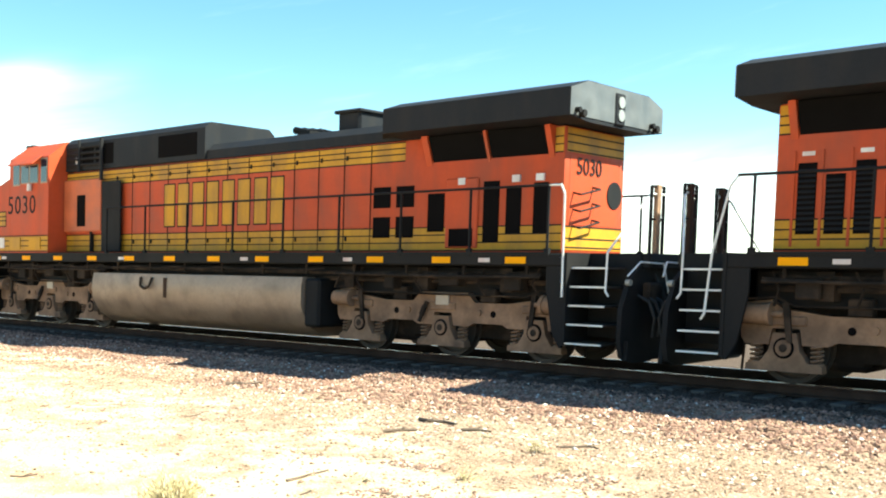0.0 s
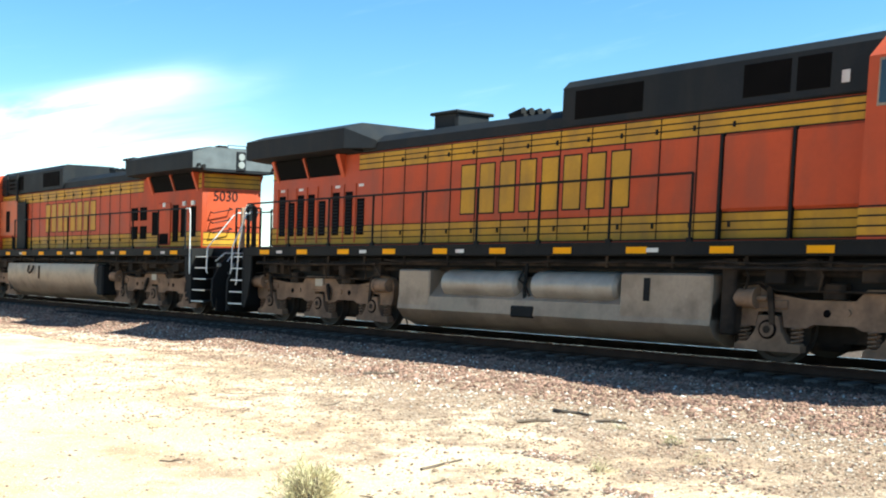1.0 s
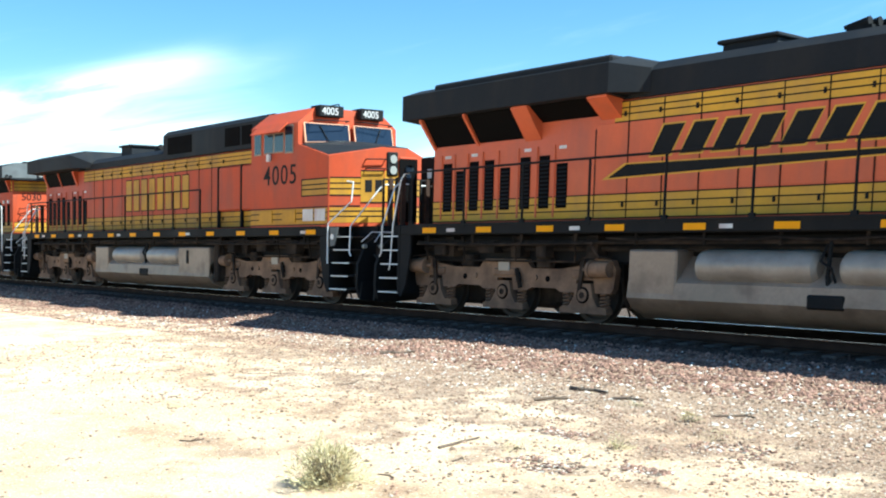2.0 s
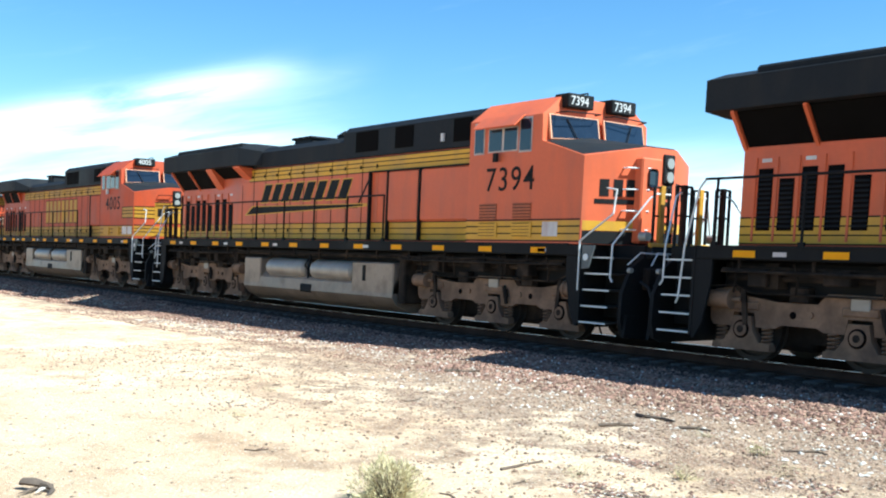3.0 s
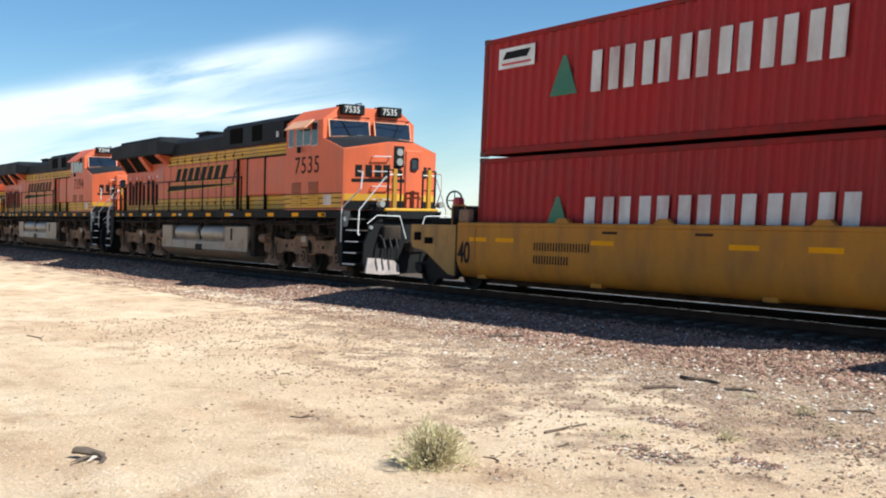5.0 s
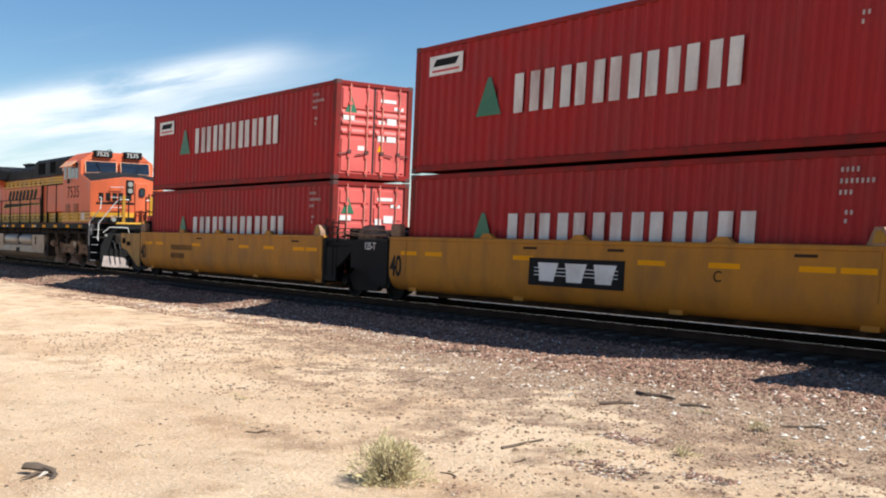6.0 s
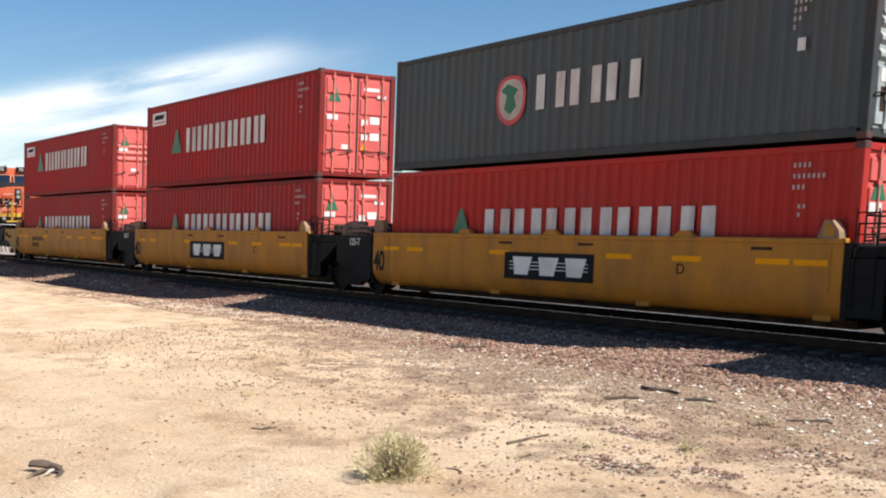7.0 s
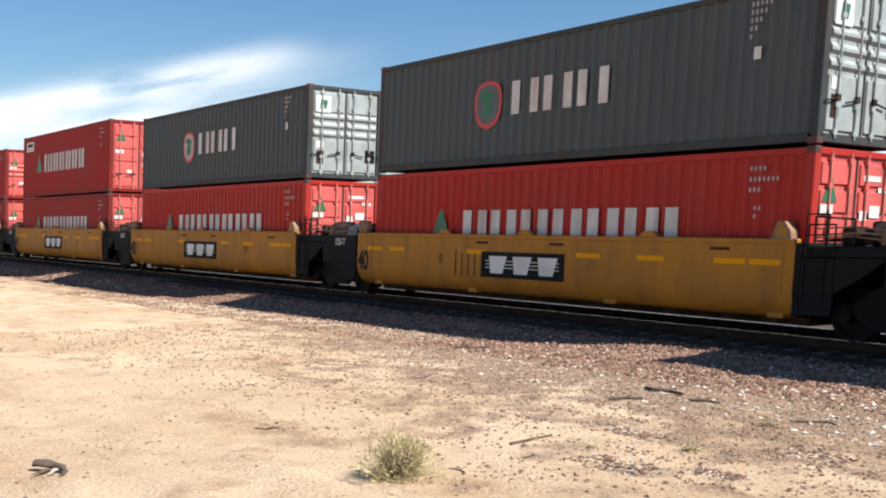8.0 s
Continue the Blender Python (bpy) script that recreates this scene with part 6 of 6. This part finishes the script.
    def nose(bm):
        side = [(F_ - 0.1, 1.861), (F_ - 0.1, 3.87), (N, 3.50), (N, 1.861)]
        inner = [(F_ - 0.1, 1.861), (F_ - 0.1, 4.0), (N + 0.62, 3.70), (N + 0.62, 1.861)]
        rings = []
        for y, k in ((-cw - 0.003, 0.0), (-0.36, 1.0), (0.36, 1.0), (cw + 0.003, 0.0)):
            rings.append([(a + (c - a) * k, y, b + (d - b) * k) for (a, b), (c, d) in zip(side, inner)])
        loft(bm, rings)
        bmesh.ops.bevel(bm, geom=[e for e in bm.edges if len(e.link_faces) == 2 and e.calc_face_angle(0) > 0.25], offset=0.03, segments=2, affect="EDGES", profile=0.5)
    one("nose", paint, lo, nose)
    def on_front(u, v, out):
        """A point on the windshield plane: u across from -1 to 1, v from foot to top."""
        yy = u * cw
        z = 3.86 + 0.86 * v
        return (F_ + 0.10 * (1 - abs(u)) - 0.16 * v + out, yy, z)
    for s in S2:
        def pane(bm, e, out):
            us = (0.88 + e, 0.48, 0.07 - e)
            lo_ = [on_front(s * u, (0.06 + 0.10 * (1 - u)) - e, out) for u in us]
            hi_ = [on_front(s * u, 0.60 + e, out) for u in us]
            ring = lo_ + hi_[::-1]
            loft(bm, [ring, [(x - 0.05, y, z) for x, y, z in ring]])
        one("windshield_frame", PEACH, lo, pane, 0.02, 0.012)
        one("windshield", GLASS, lo, pane, 0.0, 0.02)
        one("wiper", BLACK, lo, lambda bm: (pipe(bm, [on_front(s * 0.45, 0.02, 0.05), on_front(s * 0.62, 0.55, 0.04)], 0.012), pipe(bm, [on_front(s * 0.55, 0.02, 0.06), on_front(s * 0.4, 0.1, 0.06)], 0.03)))
        bx = one("number_board", BLACK, lo, lambda bm: rbox(bm, F_ - 0.35, F_ + 0.06, *both(0.26, 0.98, s), 4.55, 4.83, 0.02))
        sign("board_number", number, 0.25, (F_ + 0.064, (0.26 if s > 0 else -0.98) + 0.06, 4.605), (90, 0, 90), DULLWHITE, bx)
        one("board_guard", BLACK, lo, lambda bm: pipe(bm, [(F_ - 0.02, s * 0.15, 4.46), (F_ + 0.2, s * 0.2, 4.46), (F_ + 0.2, s * 1.15, 4.43), (F_ - 0.05, s * 1.2, 4.42)], 0.014))
        # side windows, sunshade, mirror
        yy = s * cw
        w0 = F_ - 2.15 if swoosh else F_ - 2.06
        fr = one("side_window_frame", TANK if not swoosh else MARKING, lo, lambda bm: [rbox(bm, a, b, *both(cw, cw + 0.012, s), z0, z1, 0.006) for a, b, z0, z1 in ((w0 - 0.02, w0 + 0.32, 3.68, 4.34), (w0 + 0.44, w0 + 1.36, 3.70, 4.20), (w0 + 1.40, w0 + 1.78, 3.66, 4.36))])
        one("side_window", GLASS, fr, lambda bm: [box(bm, a, b, *both(cw + 0.012, cw + 0.016, s), z0, z1) for a, b, z0, z1 in ((w0 + 0.01, w0 + 0.29, 3.72, 4.30), (w0 + 0.47, w0 + 0.87, 3.73, 4.17), (w0 + 0.94, w0 + 1.33, 3.73, 4.17), (w0 + 1.43, w0 + 1.75, 3.70, 4.32))])
        one("sunshade", PEACH if number == "7535" else paint, lo, lambda bm: prism(bm, [(s * cw, 4.40), (s * (cw + 0.02), 4.42), (s * (cw + 0.30), 4.18), (s * (cw + 0.28), 4.16)], "x", w0 + 0.25, w0 + 1.55))
        one("mirror", DULLWHITE if not swoosh else BLACK, lo, lambda bm: (rbox(bm, w0 + 0.72, w0 + 0.84, *both(cw + 0.05, cw + 0.12, s), 3.50, 3.68, 0.01)))
        sign("cab_number", number, 0.68, (N - 2.85 if s < 0 else N - 1.2, yy + s * 0.004, 2.92), (90, 0, 0) if s < 0 else (90, 0, 180), BLACK, lo, 1.15, bold=0.002)
        # stripes below the cab
        one("cab_stripe", band, lo, lambda bm: box(bm, CAB, N - 0.03, *both(cw, cw + 0.005, s), 1.93, 2.30))
        one("cab_pinstripe", BLACK, lo, lambda bm: [box(bm, CAB, N - 0.03, *both(cw + 0.004, cw + 0.009, s), z, z + 0.025) for z in (1.90, 2.04, 2.18, 2.31)])
        one("cab_vent", band, lo, lambda bm: [rbox(bm, a, a + 0.6, *both(cw + 0.005, cw + 0.03, s), 1.97, 2.28, 0.01) for a in (N - 3.0, N - 1.95)])
        one("white_plate", DULLWHITE, lo, lambda bm: [box(bm, N - 1.05 + i * 0.5, N - 0.62 + i * 0.5, *both(cw + 0.008, cw + 0.012, s), 2.0, 2.28) for i in range(1 if swoosh else 2)])
        if swoosh:
            one("vent_panel", LOUVRE, lo, lambda bm: [rbox(bm, a, a + 0.55, *both(cw, cw + 0.012, s), 2.33, 2.66, 0.01) for a in (N - 3.0, N - 1.95)])
            one("vent_slat", BLACK, lo, lambda bm: [box(bm, a + 0.03, a + 0.54, *both(cw + 0.012, cw + 0.033, s), z, z + 0.012) for a in (N - 3.0, N - 1.95) for z in np.arange(2.0, 2.64, 0.062)])
        else:
            one("nose_band", band, lo, lambda bm: box(bm, N - 1.1, N - 0.04, *both(cw, cw + 0.005, s), 2.60, 2.98))
            one("nose_band_line", BLACK, lo, lambda bm: [box(bm, N - 1.12, N - 0.04, *both(cw + 0.003, cw + 0.008, s), z, z + 0.03) for z in (2.58, 2.73, 2.84, 2.97)] + [box(bm, N - 1.13, N - 1.10, *both(cw + 0.003, cw + 0.008, s), 2.58, 3.0)])
    def nose_x(y):
        k = min(1.0, (cw - abs(y)) / (cw - 0.36))
        return N + 0.62 * k
    def nose_patch(bm, y0, y1, z0, z1, lift):
        ring = [(nose_x(y0) + lift, y0, z0), (nose_x(y1) + lift, y1, z0), (nose_x(y1) + lift, y1, z1), (nose_x(y0) + lift, y0, z1)]
        loft(bm, [ring, [(a - 0.02 - lift, b, c) for a, b, c in ring]])
    def glare(bm):
        e = 0.008
        for a, b in ((-cw, -0.36), (-0.36, 0.36), (0.36, cw)):
            q = []
            for y in (a, b):
                k = 0.0 if abs(y) > 1 else 1.0
                q.append(((F_ + 0.02 + 0.08 * k, y * 0.985, 3.87 + 0.13 * k - 0.02 + e), (N + 0.62 * k - 0.06, y * 0.985, 3.50 + 0.20 * k + 0.02 + e)))
            f = [q[0][0], q[0][1], q[1][1], q[1][0]]
            loft(bm, [f, [(x, y, z - 0.02) for x, y, z in f]])
    one("glare_panel", ROOFBLACK, lo, glare)
    if swoosh:
        one("nose_stripe", band, lo, lambda bm: [nose_patch(bm, a, b, 2.12, 2.30, 0.006) for a, b in ((-1.48, -0.37), (-0.35, 0.35), (0.37, 1.48))])
        one("nose_base", BLACK, lo, lambda bm: [nose_patch(bm, a, b, 1.87, 2.11, 0.006) for a, b in ((-1.48, -0.37), (-0.35, 0.35), (0.37, 1.48))])
        one("nose_logo_bar", BLACK, lo, lambda bm: [nose_patch(bm, a, a + 0.16, 2.76, 3.08, 0.008) for a in (-1.22, -0.98, -0.76, -0.56, 0.4, 0.62, 0.86, 1.08)] + [nose_patch(bm, -0.30, -0.06, 2.76, 3.08, 0.008), nose_patch(bm, 0.04, 0.28, 2.76, 3.08, 0.008), nose_patch(bm, -1.3, -0.40, 2.62, 2.71, 0.008), nose_patch(bm, -0.34, 0.2, 2.62, 2.71, 0.008)])
    else:
        one("nose_emblem", band, lo, lambda bm: [nose_patch(bm, a, b, z0, z1, 0.006) for a, b, z0, z1 in ((-1.48, -0.85, 2.60, 2.98), (-0.845, -0.37, 2.42, 3.15), (-0.35, 0.35, 2.42, 3.15), (0.37, 0.845, 2.42, 3.15), (0.85, 1.48, 2.60, 2.98), (-1.48, -0.37, 1.95, 2.3), (-0.35, 0.35, 1.95, 2.3), (0.37, 1.48, 1.95, 2.3))])
        one("nose_pinstripe", BLACK, lo, lambda bm: [nose_patch(bm, a, b, z, z + 0.03, 0.01) for a, b in ((-1.48, -0.85), (0.85, 1.48)) for z in (2.08, 2.2, 2.32, 2.57, 2.72, 2.85, 2.98)] + [nose_patch(bm, a, b, z, z + 0.03, 0.01) for a, b in ((-0.845, -0.37), (0.37, 0.845)) for z in (2.08, 2.2, 2.40, 3.14)])
        one("nose_logo_bar", BLACK, lo, lambda bm: [nose_patch(bm, a, a + 0.14, 2.66, 2.94, 0.012) for a in (-0.76, -0.55, -0.24, 0.02, 0.42, 0.62)])
    fl = -1 if number == "7394" else 1                       # side of the nose on which the door is
    one("headlight_housing", BLACK, lo, lambda bm: rbox(bm, N + 0.55, N + 0.66, *sorted((-0.30 * fl, 0.02 * fl)), 3.04, 3.60, 0.02))
    one("headlight", LENS, lo, lambda bm: [rod(bm, (N + 0.64, -0.14 * fl, z), (N + 0.69, -0.14 * fl, z), 0.10, 16) for z in (3.17, 3.43)])
    one("nose_door", paint, lo, lambda bm: rbox(bm, N + 0.40, N + 0.66, *sorted((0.06 * fl, 0.62 * fl)), 1.9, 3.5, 0.03))
    one("nose_door_window", GLASS, lo, lambda bm: rbox(bm, N + 0.655, N + 0.67, *sorted((0.22 * fl, 0.46 * fl)), 2.95, 3.30, 0.05))
    one("nose_grab_iron", WHITE if swoosh else BLACK, lo, lambda bm: [pipe(bm, [(nose_x(y - 0.2), y - 0.2, z), (nose_x(y - 0.2) + 0.09, y - 0.2, z), (nose_x(y + 0.2) + 0.09, y + 0.2, z), (nose_x(y + 0.2), y + 0.2, z)], 0.015) for y, z in (((-0.62, 3.3), (-0.62, 2.9), (-0.62, 2.5), (-0.62, 2.15)) if swoosh else ((-0.55, 3.42), (-0.55, 3.2)))])
    if style == "heritage":
        # nose door standing open
        od = one("open_nose_door", BLACK, lo, lambda bm: rbox(bm, N + 0.66, N + 1.35, 0.70, 0.76, 1.9, 3.5, 0.03))
        one("door_pane", WHITE, od, lambda bm: rbox(bm, N + 0.88, N + 1.12, 0.69, 0.77, 2.95, 3.25, 0.05))
        one("door_gap", DARK, lo, lambda bm: box(bm, N + 0.655, N + 0.668, 0.06, 0.60, 1.95, 3.45))
    one("antenna", BLACK, lo, lambda bm: (pipe(bm, [(F_ - 0.45, -0.3, 4.72), (F_ - 0.45, -0.3, 4.9), (F_ - 0.1, -0.3, 4.9), (F_ - 0.1, -0.3, 4.72)], 0.014), rbox(bm, F_ - 1.4, F_ - 1.1, -0.2, 0.2, 4.71, 4.8, 0.03)))
    # walkway rails
    first = None
    posts = np.arange(0.35, CAB - 1.6 if swoosh else CAB - 2.6, 1.62)
    for s in S2:
        for a in posts:
            if first is None:
                bm = bmesh.new()
                rod(bm, (0, 0, 0), (0, 0, 1.10), 0.024, 8)
                box(bm, -0.05, 0.05, -0.03, 0.03, -0.05, 0.08)
                first = part("rail_post", bm, BLACK, lo)
                first.location = (a, s * 1.48, 1.85)
            else:
                share("rail_post", first.data, lo, (a, s * 1.48, 1.85))
        one("handrail", BLACK, lo, rod, (0.1, s * 1.48, 2.95), (float(posts[-1]), s * 1.48, 2.95), 0.022, 8)
    # fuel tank and air reservoirs
    if style == "old":
        def tank(bm):
            prism(bm, [(-1.48, 1.38), (-1.52, 1.2), (-1.52, 0.8), (-1.3, 0.42), (-0.9, 0.18), (0.9, 0.18), (1.3, 0.42), (1.52, 0.8), (1.52, 1.2), (1.48, 1.38)], "x", 6.2, 13.85)
        one("fuel_tank", TANK, lo, tank, label="long dusty silver-brown fuel tank")
        one("filler_loop", GREYBODY, lo, lambda bm: [pipe(bm, [(11.3, s * 1.53, 1.3), (11.35, s * 1.58, 1.1), (11.5, s * 1.6, 1.04), (11.7, s * 1.58, 1.1), (11.75, s * 1.53, 1.3)], 0.03) for s in S2])
        one("sight_gauge", RUST, lo, lambda bm: [box(bm, 10.75, 10.85, *both(1.52, 1.54, s), 0.85, 1.3) for s in S2])
        one("tank_end", BLACK, lo, lambda bm: (rbox(bm, 5.75, 6.19, -1.45, 1.45, 0.4, 1.36, 0.05)))
    else:
        one("fuel_tank", TANK, lo, lambda bm: (prism(bm, [(-1.0, 1.25), (-1.42, 0.82), (-1.45, 0.55), (-1.3, 0.36), (-0.9, 0.17), (0.9, 0.17), (1.3, 0.36), (1.45, 0.55), (1.42, 0.82), (1.0, 1.25)], "x", 6.1, 13.75)), label="dusty brown steel fuel tank")
        for s in S2:
            one("tank_end_box", TANK, lo, lambda bm: [rbox(bm, a, b, *both(0.9, 1.44, s), 0.6, 1.36, 0.03) for a, b in ((6.1, 7.08), (11.95, 13.75))])
            one("air_reservoir", SILVER, lo, lambda bm: [loft(bm, [[(xx, s * 1.22 + rr * math.cos(2 * math.pi * i / 18), 1.10 + rr * math.sin(2 * math.pi * i / 18)) for i in range(18)] for xx, rr in ((a, 0.16), (a + 0.06, 0.24), (a + 0.14, 0.265), (b - 0.14, 0.265), (b - 0.06, 0.24), (b, 0.16))]) for a, b in ((7.4, 9.5), (9.85, 11.85))])
            one("reservoir_valve", BLACK, lo, lambda bm: (pipe(bm, [(9.67, s * 1.3, 1.5), (9.67, s * 1.36, 1.0), (9.7, s * 1.36, 0.72)], 0.035), pipe(bm, [(9.6, s * 1.25, 1.5), (9.58, s * 1.42, 1.2), (9.75, s * 1.42, 1.1), (9.8, s * 1.3, 0.8)], 0.02, 5), rbox(bm, 9.4, 10.0, *both(1.3, 1.46, s), 0.5, 0.72, 0.03)))
            one("filler_cap", BLACK, lo, lambda bm: box(bm, 12.45, 12.57, *both(1.44, 1.455, s), 0.9, 1.28))
    one("battery_box", GREYBODY, lo, lambda bm: [rbox(bm, 13.85, 14.1, *both(0.8, 1.35, s), 0.42, 1.5, 0.03) for s in S2])
    loco_truck(lo, 2.82)
    loco_truck(lo, N - 2.85)
    stair(lo, N + 0.0, 1)
    stair(lo, 0.0, -1)
    end_gear(lo, N, 1, MARKING if number == "7535" else None, OLDYELLOW if swoosh else None)
    if swoosh:
        one("platform_edge", band, lo, rbox, N + 1.08, N + 1.16, -0.85, 0.85, 1.83, 1.91, 0.02)
        one("ditch_light", LENS, lo, lambda bm: [rod(bm, (N + 1.0, s * 0.95, 2.02), (N + 1.18, s * 0.95, 2.02), 0.085, 14) for s in S2])
    end_gear(lo, 0.0, -1, post=RUSTTAN if style == "old" else None, tall=style == "old")
    if style == "old":
        for s in S2:
            one("recess_panel", LOUVRE, lo, rbox, 14.25, 16.0, *both(hw + 0.09, hw + 0.13, s), 2.42, 3.75, 0.02)
            one("recess_opening", DARK, lo, box, 14.95, 15.35, *both(hw + 0.13, hw + 0.135, s), 2.55, 3.35)
            one("engine_room_door", BLACK, lo, rbox, 13.35, 14.2, *both(hw + 0.1, hw + 0.14, s), 1.9, 3.66, 0.02)
            for z in (4.1, 4.25, 4.4, 4.55):
                one("roof_louvre", BLACK, lo, rbox, 14.3, 15.9, *both(hw + 0.05, hw + 0.12, s), z, z + 0.06, 0.01)
            one("vent_pipe", ROOFBLACK, lo, rod, (14.25, s * (hw + 0.12), 3.7), (14.25, s * (hw + 0.12), 4.75), 0.05)
            one("vent_pipe", ROOFBLACK, lo, rod, (15.3, s * (hw + 0.12), 3.95), (15.3, s * (hw + 0.12), 4.75), 0.04)
    if turn:
        REVERSED.add(lo.name)
    lo.matrix_basis = pose(x, 0, 0, 0, 0, turn)
    MOVING.append((lo, (x, 0, 0), turn))
    return lo


make_locomotive("old", "5030", -117.05, 180, "weathered orange and yellow diesel locomotive with long silver fuel tank")
make_locomotive("heritage", "4005", -114.28, 0, "orange diesel locomotive with yellow stripes and open nose door")
make_locomotive("swoosh", "7394", -92.12, 0, "faded orange diesel locomotive with black swoosh lettering")
make_locomotive("swoosh", "7535", -69.48, 0, "clean orange diesel locomotive coupled ahead of the well wagons")


# ---------------------------------------------------------------- what moves
SPEED = -16.6656


def along(t):
    """Metres by which the train has moved from its place at 6.5 s."""
    u = t - 6.5
    return SPEED * u + 0.00756 * u * u + 0.0033156 * u ** 3


def motions():
    times = [0.5 * i for i in range(17)]
    for ob, (x, y, z), turn in MOVING:
        walk(ob, [(t, pose(x + along(t), y, z, 0, 0, turn)) for t in times])
    ticks = [i / FPS for i in range(8 * FPS + 1)]
    for ob, x, radius in SPINNING:
        flip = -1.0 if ob.parent.parent.name in REVERSED else 1.0
        walk(ob, [(t, pose(x, 0, radius, 0, flip * math.degrees((along(t) - along(0)) / radius), 0)) for t in ticks])


motions()
